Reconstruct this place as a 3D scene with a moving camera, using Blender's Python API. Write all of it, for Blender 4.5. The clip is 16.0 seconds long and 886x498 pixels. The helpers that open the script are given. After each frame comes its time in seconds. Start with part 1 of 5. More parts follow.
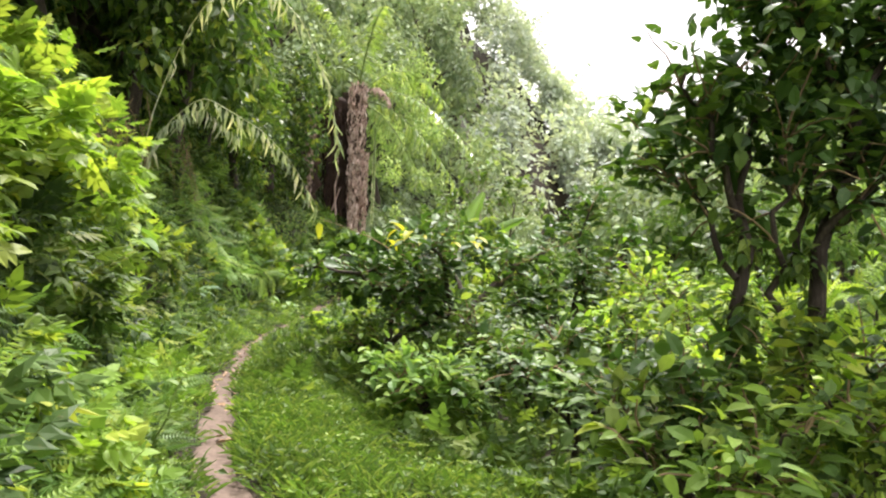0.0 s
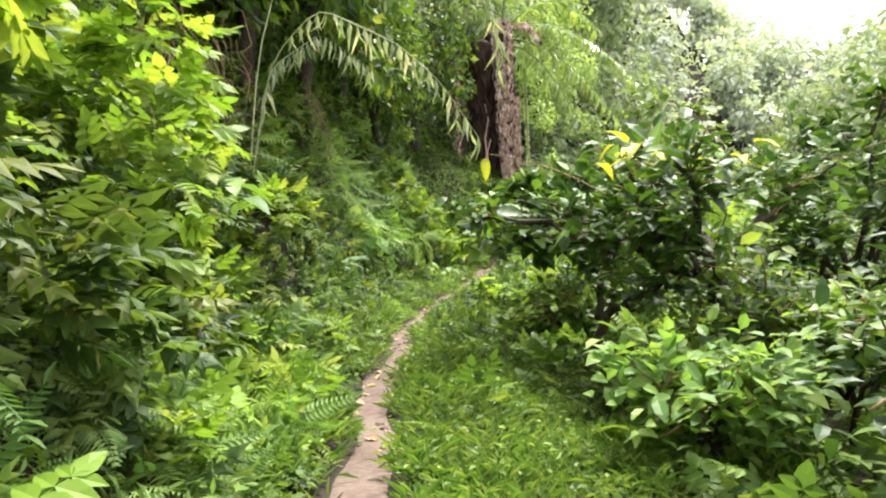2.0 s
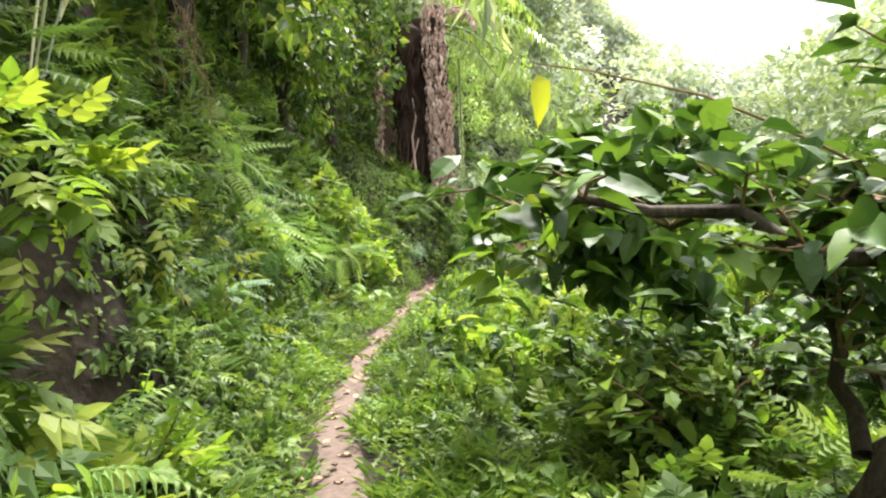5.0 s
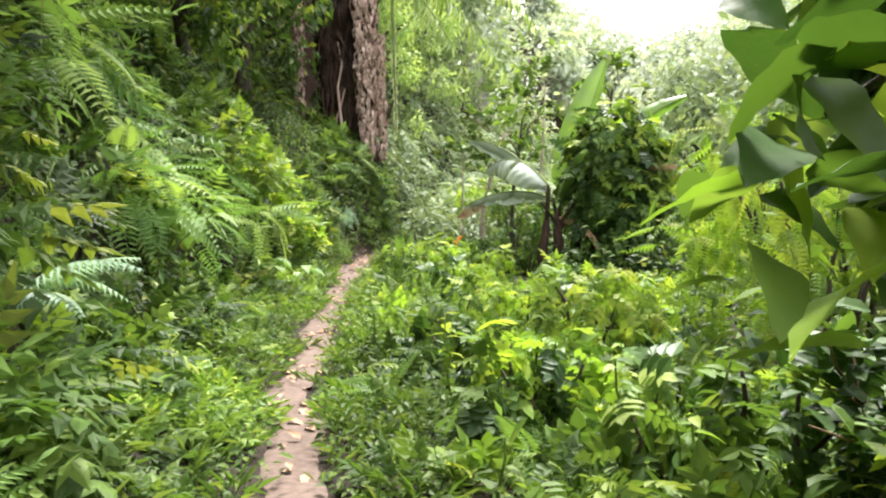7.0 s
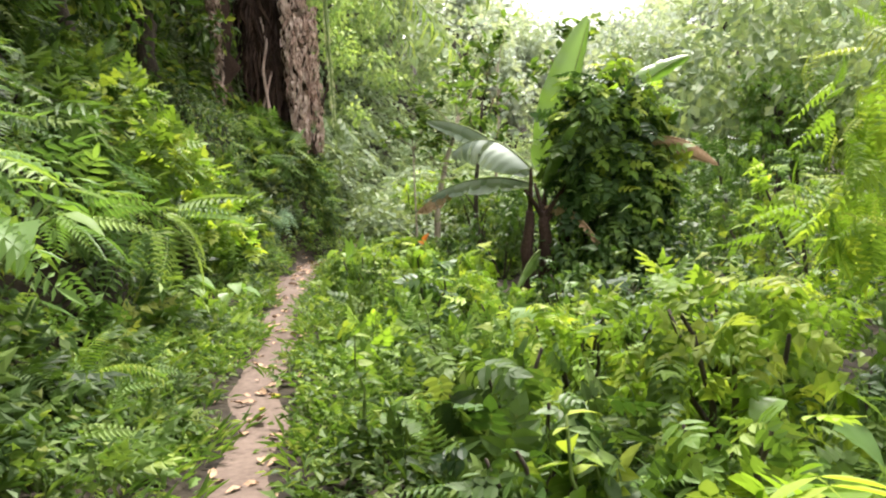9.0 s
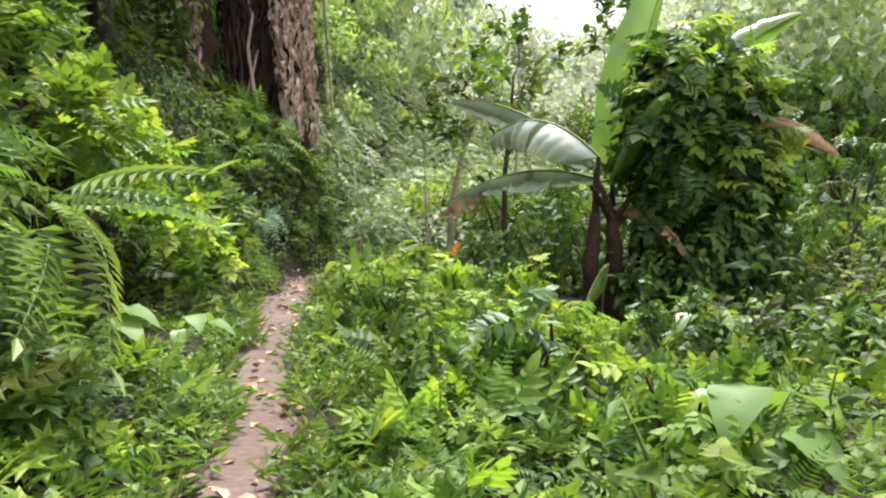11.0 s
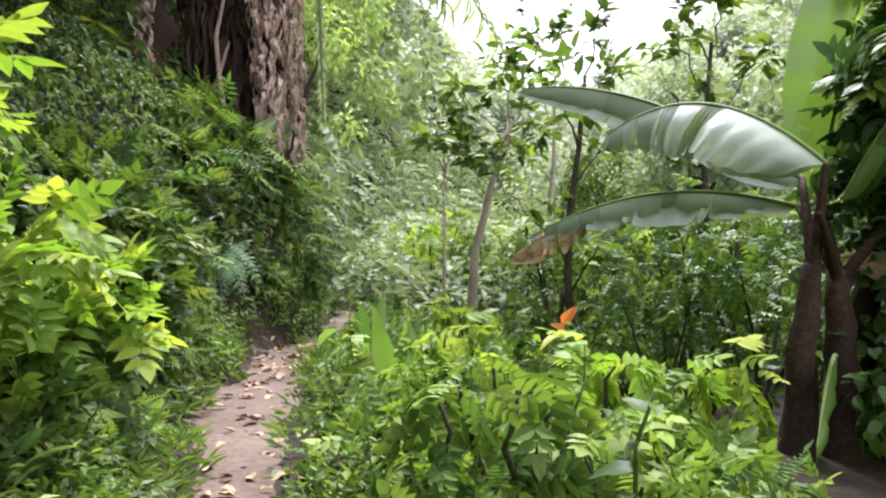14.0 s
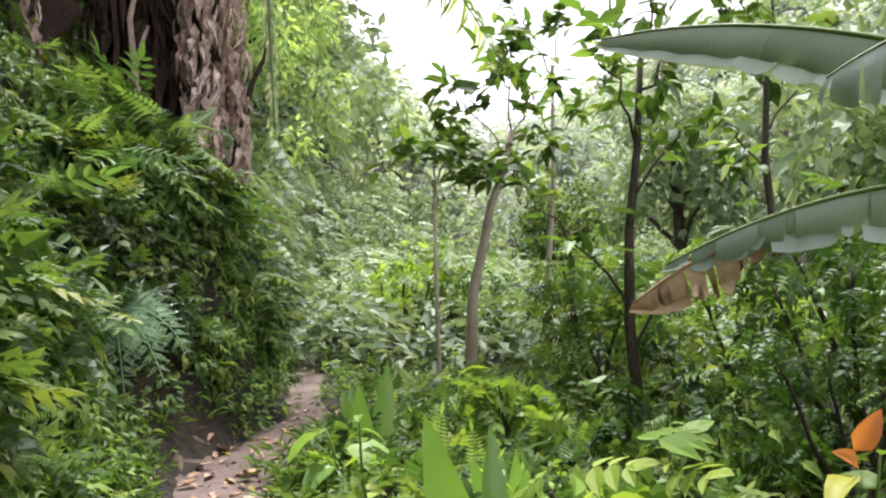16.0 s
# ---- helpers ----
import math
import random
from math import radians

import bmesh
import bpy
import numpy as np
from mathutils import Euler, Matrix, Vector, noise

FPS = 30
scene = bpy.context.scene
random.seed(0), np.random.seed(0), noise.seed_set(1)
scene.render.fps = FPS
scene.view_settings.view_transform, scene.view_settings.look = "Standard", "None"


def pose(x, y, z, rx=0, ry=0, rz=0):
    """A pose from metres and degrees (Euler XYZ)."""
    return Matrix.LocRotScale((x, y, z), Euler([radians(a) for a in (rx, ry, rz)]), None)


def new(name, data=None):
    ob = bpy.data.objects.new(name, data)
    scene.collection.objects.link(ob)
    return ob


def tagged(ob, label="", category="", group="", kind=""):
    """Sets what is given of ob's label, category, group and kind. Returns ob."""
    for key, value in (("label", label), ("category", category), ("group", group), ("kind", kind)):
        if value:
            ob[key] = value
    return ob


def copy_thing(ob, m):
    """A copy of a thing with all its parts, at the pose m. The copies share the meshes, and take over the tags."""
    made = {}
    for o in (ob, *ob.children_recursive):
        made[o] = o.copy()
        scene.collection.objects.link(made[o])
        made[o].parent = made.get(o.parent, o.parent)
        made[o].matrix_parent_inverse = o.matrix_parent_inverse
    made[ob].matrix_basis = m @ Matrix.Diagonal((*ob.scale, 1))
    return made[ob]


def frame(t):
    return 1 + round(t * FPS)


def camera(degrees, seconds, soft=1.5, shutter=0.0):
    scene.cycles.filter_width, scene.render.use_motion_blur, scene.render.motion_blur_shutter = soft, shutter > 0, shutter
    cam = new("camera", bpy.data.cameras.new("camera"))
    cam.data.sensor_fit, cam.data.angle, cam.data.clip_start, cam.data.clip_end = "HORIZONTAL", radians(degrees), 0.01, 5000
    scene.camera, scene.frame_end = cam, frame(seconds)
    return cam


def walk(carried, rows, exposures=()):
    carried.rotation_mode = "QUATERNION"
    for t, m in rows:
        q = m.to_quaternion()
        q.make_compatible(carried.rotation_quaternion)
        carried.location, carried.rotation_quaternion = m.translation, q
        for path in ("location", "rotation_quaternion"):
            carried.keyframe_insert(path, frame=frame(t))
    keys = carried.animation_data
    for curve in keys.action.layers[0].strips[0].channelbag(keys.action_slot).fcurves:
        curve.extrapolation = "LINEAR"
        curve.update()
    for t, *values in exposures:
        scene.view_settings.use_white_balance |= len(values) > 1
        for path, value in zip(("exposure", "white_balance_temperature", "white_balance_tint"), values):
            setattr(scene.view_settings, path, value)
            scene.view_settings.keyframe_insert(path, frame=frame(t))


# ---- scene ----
cam = camera(60.9, 16.0, soft=2.2)
METRES, EYE, TILT, LEAN, TURN = 24.0, 1.45, 1.5, -2.5, 0.0
ROWS = [
    (0.0, 0.0, 0.0, 0.0, -0.0, -0.0, 0.0),
    (0.5, -0.005, 0.031, -0.0017, 1.42, 0.77, 1.41),
    (1.0, -0.0135, 0.0616, -0.0029, 4.06, 1.11, 2.82),
    (1.5, -0.0193, 0.0934, -0.0057, 8.16, -0.9, 4.78),
    (2.0, -0.0286, 0.1226, -0.007, 11.4, -2.61, 5.31),
    (2.5, -0.0358, 0.1547, -0.008, 12.1, -2.76, 5.67),
    (3.0, -0.0463, 0.1838, -0.0076, 11.03, -2.55, 6.18),
    (3.5, -0.0548, 0.2135, -0.0092, 10.15, -1.91, 6.27),
    (4.0, -0.0643, 0.2422, -0.0088, 7.66, -1.64, 5.85),
    (6.5, -0.1087, 0.3911, -0.0177, 0.4, -3.61, 3.19),
    (7.0, -0.1161, 0.4254, -0.0181, -2.33, -4.78, 3.56),
    (7.5, -0.1226, 0.453, -0.0198, -4.87, -5.3, 3.87),
    (8.0, -0.1271, 0.4847, -0.0205, -5.82, -5.05, 4.81),
    (8.5, -0.1298, 0.5142, -0.0223, -7.2, -5.32, 5.85),
    (11.0, -0.1428, 0.6719, -0.0304, -8.63, -4.78, 5.32),
    (11.5, -0.1465, 0.7008, -0.0327, -8.41, -4.65, 5.14),
    (12.0, -0.1484, 0.7322, -0.0346, -8.98, -4.45, 4.28),
    (12.5, -0.1524, 0.7603, -0.0367, -9.56, -4.12, 3.72),
    (13.0, -0.1539, 0.7913, -0.0367, -9.39, -2.42, 3.42),
    (13.5, -0.1569, 0.8211, -0.0381, -10.36, -1.68, 3.48),
    (14.0, -0.1572, 0.8519, -0.0383, -11.17, -0.75, 3.33),
    (14.5, -0.1621, 0.8819, -0.0387, -11.43, -0.47, 2.66),
    (15.0, -0.1622, 0.9151, -0.0387, -11.87, 0.32, 3.38),
    (15.5, -0.164, 0.9475, -0.0376, -13.75, 0.9, 3.82),
    (16.0, -0.161, 0.9794, -0.0368, -15.79, 1.81, 4.67),
]
walk(cam, [(t, pose(0, 0, EYE, TILT, LEAN, TURN) @ pose(METRES * x, METRES * y, METRES * z, 90 + pitch, roll, yaw)) for t, x, y, z, yaw, pitch, roll in ROWS],
     [(0.0, 1.58, 6450, 20), (2.0, 1.78, 6400, 18), (4.0, 1.94, 6400, 19), (7.0, 1.86, 6300, 20), (8.5, 1.66, 6500, 19), (11.0, 1.53, 6150, 22), (13.5, 1.58, 5950, 25), (16.0, 1.43, 5950, 24)])

# ---- overcast daylight ----
SUN_UP, SUN_TURN = 64.0, 18.0
world = bpy.data.worlds.new("overcast_sky")
scene.world = world
world.use_nodes = True
wn, wl = world.node_tree.nodes, world.node_tree.links
sky = wn.new("ShaderNodeTexSky")
sky.sky_type, sky.sun_disc = "NISHITA", False
sky.sun_elevation, sky.sun_rotation = radians(SUN_UP), radians(SUN_TURN)
cloud = wn.new("ShaderNodeMix")
cloud.data_type = "RGBA"
cloud.inputs["Factor"].default_value = 0.86
cloud.inputs[7].default_value = (10.4, 10.3, 9.6, 1)
wl.new(sky.outputs["Color"], cloud.inputs[6])
wl.new(cloud.outputs[2], wn["Background"].inputs["Color"])
wn["Background"].inputs["Strength"].default_value = 0.098
sun = new("sun", bpy.data.lights.new("sun", "SUN"))
sun.data.energy, sun.data.angle, sun.data.color = 4.0, radians(14), (1.0, 0.97, 0.9)
sun.matrix_world = pose(0, 0, 60, 90 - SUN_UP, 0, 180 - SUN_TURN)

# ---- materials ----


def nodes_of(name):
    m = bpy.data.materials.new(name)
    m.use_nodes = True
    return m, m.node_tree.nodes, m.node_tree.links


def ramp(nodes, stops):
    r = nodes.new("ShaderNodeValToRGB")
    els = r.color_ramp.elements
    while len(els) < len(stops):
        els.new(0.5)
    for e, (p, c) in zip(els, stops):
        e.position, e.color = p, (*c, 1)
    return r


def noise_at(nodes, links, scale, detail=3.0, space="Generated"):
    co = nodes.new("ShaderNodeNewGeometry") if space == "World" else nodes.new("ShaderNodeTexCoord")
    n = nodes.new("ShaderNodeTexNoise")
    n.inputs["Scale"].default_value, n.inputs["Detail"].default_value = scale, detail
    links.new(co.outputs["Position" if space == "World" else space], n.inputs["Vector"])
    return n


def mixed(nodes, links, a, b, fac, mode="MIX"):
    m = nodes.new("ShaderNodeMix")
    m.data_type, m.blend_type = "RGBA", mode
    for sock, v in ((m.inputs["Factor"], fac), (m.inputs[6], a), (m.inputs[7], b)):
        if isinstance(v, (int, float)):
            sock.default_value = v
        elif isinstance(v, tuple):
            sock.default_value = (*v, 1)
        else:
            links.new(v, sock)
    return m.outputs[2]


def leaf_material(name, stops, patch=0.5, rough=0.5, through_light=0.34, gloss=0.15, scale=0.9):
    """Leaves: each leaf its own tone, tone drifting from patch to patch, light passing through the blade."""
    m, nodes, links = nodes_of(name)
    geo, info = nodes.new("ShaderNodeNewGeometry"), nodes.new("ShaderNodeObjectInfo")
    add = nodes.new("ShaderNodeMath")
    add.operation = "ADD"
    links.new(geo.outputs["Random Per Island"], add.inputs[0])
    links.new(info.outputs["Random"], add.inputs[1])
    wrap = nodes.new("ShaderNodeMath")
    wrap.operation = "FRACT"
    links.new(add.outputs[0], wrap.inputs[0])
    tone = ramp(nodes, stops)
    links.new(wrap.outputs[0], tone.inputs["Fac"])
    drift = noise_at(nodes, links, scale, 2.0, "World")
    light = ramp(nodes, [(0.35, (1 - patch, 1 - patch, 1 - patch)), (0.65, (1 + patch * 0.3, 1 + patch * 0.3, 1 - patch * 0.2))])
    links.new(drift.outputs["Fac"], light.inputs["Fac"])
    col = mixed(nodes, links, tone.outputs["Color"], light.outputs["Color"], 1.0, "MULTIPLY")
    spots = noise_at(nodes, links, 38.0, 3.0, "World")
    wear = ramp(nodes, [(0.62, (0, 0, 0)), (0.78, (1, 1, 1))])
    links.new(spots.outputs["Fac"], wear.inputs["Fac"])
    half = nodes.new("ShaderNodeMath")
    half.operation = "MULTIPLY"
    half.inputs[1].default_value = 0.35
    links.new(wear.outputs["Color"], half.inputs[0])
    col = mixed(nodes, links, col, (0.16, 0.13, 0.04), half.outputs[0])
    bsdf = nodes["Principled BSDF"]
    bsdf.inputs["Roughness"].default_value = rough
    bsdf.inputs["Specular IOR Level"].default_value = gloss
    links.new(col, bsdf.inputs["Base Color"])
    bump = nodes.new("ShaderNodeBump")
    bump.inputs["Strength"].default_value, bump.inputs["Distance"].default_value = 0.35, 0.004
    links.new(spots.outputs["Fac"], bump.inputs["Height"])
    links.new(bump.outputs["Normal"], bsdf.inputs["Normal"])
    tr = nodes.new("ShaderNodeBsdfTranslucent")
    glow = mixed(nodes, links, col, (1.75, 1.8, 0.8), 1.0, "MULTIPLY")
    links.new(glow, tr.inputs["Color"])
    mix = nodes.new("ShaderNodeMixShader")
    mix.inputs["Fac"].default_value = through_light
    links.new(bsdf.outputs[0], mix.inputs[1])
    links.new(tr.outputs[0], mix.inputs[2])
    links.new(mix.outputs[0], nodes["Material Output"].inputs["Surface"])
    return m


def rough_material(name, stops, scale=6.0, fine=40.0, rough=0.85, bump=0.6, distance=0.02, stretch=None):
    """Bark, soil and dry stuff: two scales of tone and a relief."""
    m, nodes, links = nodes_of(name)
    co = nodes.new("ShaderNodeTexCoord")
    mp = nodes.new("ShaderNodeMapping")
    mp.inputs["Scale"].default_value = stretch or (1, 1, 1)
    links.new(co.outputs["Object"], mp.inputs["Vector"])
    big, small = nodes.new("ShaderNodeTexNoise"), nodes.new("ShaderNodeTexNoise")
    for n, sc in ((big, scale), (small, fine)):
        n.inputs["Scale"].default_value, n.inputs["Detail"].default_value = sc, 5.0
        links.new(mp.outputs[0], n.inputs["Vector"])
    info = nodes.new("ShaderNodeNewGeometry")
    blend = nodes.new("ShaderNodeMath")
    blend.operation = "MULTIPLY_ADD"
    blend.inputs[1].default_value, blend.inputs[2].default_value = 0.5, 0.0
    links.new(small.outputs["Fac"], blend.inputs[0])
    half = nodes.new("ShaderNodeMath")
    half.operation = "MULTIPLY_ADD"
    half.inputs[1].default_value = 0.5
    links.new(big.outputs["Fac"], half.inputs[0])
    links.new(blend.outputs[0], half.inputs[2])
    isl = nodes.new("ShaderNodeMath")
    isl.operation = "MULTIPLY_ADD"
    isl.inputs[1].default_value = 0.22
    links.new(info.outputs["Random Per Island"], isl.inputs[0])
    links.new(half.outputs[0], isl.inputs[2])
    tone = ramp(nodes, stops)
    links.new(isl.outputs[0], tone.inputs["Fac"])
    bsdf = nodes["Principled BSDF"]
    bsdf.inputs["Roughness"].default_value = rough
    bsdf.inputs["Specular IOR Level"].default_value = 0.25
    links.new(tone.outputs["Color"], bsdf.inputs["Base Color"])
    b = nodes.new("ShaderNodeBump")
    b.inputs["Strength"].default_value, b.inputs["Distance"].default_value = bump, distance
    links.new(half.outputs[0], b.inputs["Height"])
    links.new(b.outputs["Normal"], bsdf.inputs["Normal"])
    return m


HERB = leaf_material("herb_leaf", [(0.0, (0.046, 0.091, 0.025)), (0.45, (0.100, 0.178, 0.043)), (0.8, (0.160, 0.252, 0.060)), (1.0, (0.245, 0.323, 0.085))], 0.5, through_light=0.3)
BANK = leaf_material("bank_leaf", [(0.0, (0.030, 0.064, 0.019)), (0.5, (0.075, 0.138, 0.034)), (0.85, (0.137, 0.212, 0.050)), (1.0, (0.257, 0.297, 0.073))], 0.55, through_light=0.3)
BRIGHT = leaf_material("young_leaf", [(0.0, (0.115, 0.210, 0.031)), (0.6, (0.197, 0.312, 0.050)), (1.0, (0.316, 0.383, 0.073))], 0.4, through_light=0.38)
GRASS = leaf_material("grass_blade", [(0.0, (0.066, 0.134, 0.030)), (0.6, (0.128, 0.221, 0.047)), (1.0, (0.223, 0.287, 0.087))], 0.35)
FERN = leaf_material("fern_leaflet", [(0.0, (0.091, 0.175, 0.053)), (0.6, (0.150, 0.254, 0.075)), (1.0, (0.239, 0.334, 0.103))], 0.3)
PALE_FERN = leaf_material("silvery_fern_leaflet", [(0.0, (0.180, 0.300, 0.210)), (1.0, (0.330, 0.465, 0.345))], 0.2, rough=0.3, gloss=0.7)
DARK = leaf_material("glossy_dark_leaf", [(0.0, (0.027, 0.064, 0.018)), (0.6, (0.059, 0.122, 0.027)), (1.0, (0.131, 0.217, 0.043))], 0.3, rough=0.48, gloss=0.22, through_light=0.2)
# distance haze is put into these three base colours as paler greens
HAZY_WOODS = leaf_material("hazed_wood_foliage", [(0.0, (0.17, 0.24, 0.15)), (0.6, (0.25, 0.325, 0.21)), (1.0, (0.34, 0.40, 0.28))], 0.35, scale=0.12, rough=0.6, gloss=0.12, through_light=0.2)
HAZY_LIGHT_WOODS = leaf_material("hazed_light_foliage", [(0.0, (0.168, 0.264, 0.117)), (0.6, (0.300, 0.408, 0.182)), (1.0, (0.432, 0.516, 0.273))], 0.35, scale=0.3, gloss=0.12)
MIST_WOODS = leaf_material("hazed_far_foliage", [(0.0, (0.33, 0.40, 0.35)), (0.6, (0.42, 0.48, 0.43)), (1.0, (0.52, 0.57, 0.52))], 0.25, scale=0.05, rough=0.7, gloss=0.1, through_light=0.2)
YELLOW = leaf_material("yellow_leaf", [(0.0, (0.28, 0.31, 0.03)), (1.0, (0.40, 0.37, 0.05))], 0.15)
RED = leaf_material("red_leaf", [(0.0, (0.45, 0.13, 0.03)), (1.0, (0.55, 0.2, 0.06))], 0.15)
BANANA = leaf_material("banana_leaf", [(0.0, (0.11, 0.21, 0.045)), (1.0, (0.17, 0.29, 0.065))], 0.2, rough=0.36, gloss=0.5, through_light=0.32)
WAXY = leaf_material("waxy_banana_underside", [(0.0, (0.24, 0.31, 0.25)), (0.5, (0.31, 0.38, 0.32)), (1.0, (0.40, 0.46, 0.41))], 0.2, rough=0.4, gloss=0.5, through_light=0.1)
PALM_LEAF = leaf_material("palm_leaflet", [(0.0, (0.15, 0.24, 0.07)), (0.6, (0.24, 0.34, 0.1)), (1.0, (0.36, 0.42, 0.18))], 0.2, rough=0.35, gloss=0.5)
GREY_LEAF = leaf_material("greyish_palm_leaflet", [(0.0, (0.16, 0.22, 0.12)), (0.6, (0.34, 0.39, 0.27)), (1.0, (0.56, 0.55, 0.45))], 0.2, rough=0.35, gloss=0.5)
DRY = rough_material("dry_leaf", [(0.3, (0.16, 0.085, 0.04)), (0.55, (0.33, 0.21, 0.125)), (0.8, (0.46, 0.33, 0.21))], 3.0, 25.0, 0.75, 0.5, 0.01)
STRIP = rough_material("dead_frond_strip", [(0.35, (0.09, 0.055, 0.042)), (0.55, (0.34, 0.23, 0.18)), (0.8, (0.62, 0.50, 0.43))], 2.0, 25.0, 0.85, 0.6, 0.02)
DARK_STRIP = rough_material("near_black_fibre", [(0.3, (0.010, 0.007, 0.006)), (0.6, (0.035, 0.021, 0.015)), (0.85, (0.085, 0.052, 0.036))], 2.0, 25.0, 0.9, 0.7, 0.03)
BARK = rough_material("dark_bark", [(0.3, (0.012, 0.010, 0.008)), (0.6, (0.04, 0.032, 0.024)), (0.85, (0.11, 0.09, 0.065))], 8.0, 50.0, 0.9, 0.8, 0.02, (1, 1, 0.3))
PALE_BARK = rough_material("pale_bark", [(0.3, (0.09, 0.07, 0.05)), (0.55, (0.26, 0.22, 0.16)), (0.8, (0.42, 0.37, 0.29))], 6.0, 50.0, 0.85, 0.6, 0.01, (1, 1, 0.4))
TWIG = rough_material("green_brown_twig", [(0.3, (0.09, 0.06, 0.03)), (0.7, (0.24, 0.17, 0.09))], 5.0, 40.0, 0.8, 0.4, 0.005)
STEM = rough_material("green_stem", [(0.3, (0.05, 0.09, 0.02)), (0.7, (0.14, 0.2, 0.05))], 5.0, 40.0, 0.6, 0.3, 0.005)
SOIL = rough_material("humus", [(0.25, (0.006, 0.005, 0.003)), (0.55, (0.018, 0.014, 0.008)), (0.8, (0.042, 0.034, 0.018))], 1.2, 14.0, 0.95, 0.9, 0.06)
EARTH = rough_material("trodden_earth", [(0.3, (0.034, 0.023, 0.017)), (0.5, (0.082, 0.058, 0.043)), (0.75, (0.15, 0.112, 0.086))], 1.7, 22.0, 0.9, 0.7, 0.02)

# ---- building helpers ----
rng = np.random.default_rng(7)


def mesh_of(name, verts, faces, material, smooth=False):
    me = bpy.data.meshes.new(name)
    faces = np.asarray(faces, dtype=np.int32)
    k = faces.shape[1]
    me.vertices.add(len(verts))
    me.vertices.foreach_set("co", np.asarray(verts, dtype=np.float32).ravel())
    me.loops.add(faces.size)
    me.loops.foreach_set("vertex_index", faces.ravel())
    me.polygons.add(len(faces))
    me.polygons.foreach_set("loop_start", np.arange(0, faces.size, k, dtype=np.int32))
    me.polygons.foreach_set("use_smooth", np.full(len(faces), smooth))
    me.materials.append(material)
    me.update(calc_edges=True)
    return me


def part(name, me, parent=None, label=""):
    ob = new(name, me)
    if parent is not None:
        ob.parent = parent
    return tagged(ob, label)


def thing(name, at, label, category, group="", kind=""):
    ob = new(name)
    ob.empty_display_size = 0.2
    ob.location = at
    return tagged(ob, label, category, group, kind)


# leaf blanks: x across, y along from the stalk, z up; triangles
DIAMOND = (np.array([[0, 0, 0], [-0.5, 0.45, 0.1], [0.5, 0.45, 0.1], [0, 1, -0.08]]), np.array([[0, 3, 1], [0, 2, 3]]))
OVATE = (np.array([[0, 0, 0], [0, 0.35, 0.0], [0, 0.72, -0.04], [0, 1, -0.16], [-0.42, 0.25, 0.08], [-0.4, 0.62, 0.02], [0.42, 0.25, 0.08], [0.4, 0.62, 0.02]]),
         np.array([[0, 1, 4], [1, 5, 4], [1, 2, 5], [2, 3, 5], [0, 6, 1], [1, 6, 7], [1, 7, 2], [2, 7, 3]]))
LANCE = (np.array([[0, 0, 0], [-0.5, 0.3, 0.06], [0.5, 0.3, 0.06], [0, 0.6, 0], [0, 1, -0.25]]), np.array([[0, 3, 1], [0, 2, 3], [1, 3, 4], [3, 2, 4]]))


def pinnate(pairs, blank=DIAMOND, droop=0.35, taper=0.75, lean=0.5, width=0.28):
    """A feathered sprig, one long, made of paired leaflets along a bowed midrib."""
    vs, fs = [], []
    v0, f0 = blank
    for i in range(pairs):
        s = (i + 0.7) / pairs
        ln = 0.42 * (1 - taper * abs(s - 0.3) / 0.7)
        for side in (-1, 1):
            a = side * (math.pi / 2 - lean * (0.4 + 0.6 * s))
            c, sn = math.cos(a), math.sin(a)
            v = v0 * (ln * width * 2.0, ln, ln * 0.6)
            v = np.stack([v[:, 0] * c + v[:, 1] * sn, -v[:, 0] * sn + v[:, 1] * c, v[:, 2]], 1)
            v[:, 2] -= 0.25 * np.abs(v[:, 0])
            v += (0, s, -droop * s * s)
            fs.append(f0 + sum(len(q) for q in vs))
            vs.append(v)
    return np.concatenate(vs), np.concatenate(fs)


def whorl(count, blank=OVATE, spread=2.6, rise=0.1):
    """A hand of leaves from one point."""
    vs, fs = [], []
    v0, f0 = blank
    for i in range(count):
        a = spread * (i / max(count - 1, 1) - 0.5)
        c, sn = math.cos(a), math.sin(a)
        k = 1 - 0.25 * abs(i / max(count - 1, 1) - 0.5)
        v = v0 * (0.42 * k, k, k)
        v = np.stack([v[:, 0] * c + v[:, 1] * sn, -v[:, 0] * sn + v[:, 1] * c, v[:, 2] + rise * v[:, 1]], 1)
        fs.append(f0 + len(v0) * i)
        vs.append(v)
    return np.concatenate(vs), np.concatenate(fs)


def unit(v):
    return v / np.maximum(np.linalg.norm(v, axis=-1, keepdims=True), 1e-6)


def scatter(blank, pos, along, up, length, width):
    """One copy of the blank at each place; returns vertices and faces."""
    v0, f0 = blank
    y = unit(along)
    x = unit(np.cross(y, up))
    z = np.cross(x, y)
    n = len(pos)
    length, width = np.broadcast_to(length, n)[:, None, None], np.broadcast_to(width, n)[:, None, None]
    v = pos[:, None, :] + v0[None, :, 0:1] * width * x[:, None, :] + v0[None, :, 1:2] * length * y[:, None, :] + v0[None, :, 2:3] * length * z[:, None, :]
    f = f0[None] + (np.arange(n) * len(v0))[:, None, None]
    return v.reshape(-1, 3), f.reshape(-1, 3)


def joined(*pieces):
    vs, fs, k = [], [], 0
    for v, f in pieces:
        vs.append(v)
        fs.append(f + k)
        k += len(v)
    return np.concatenate(vs), np.concatenate(fs)


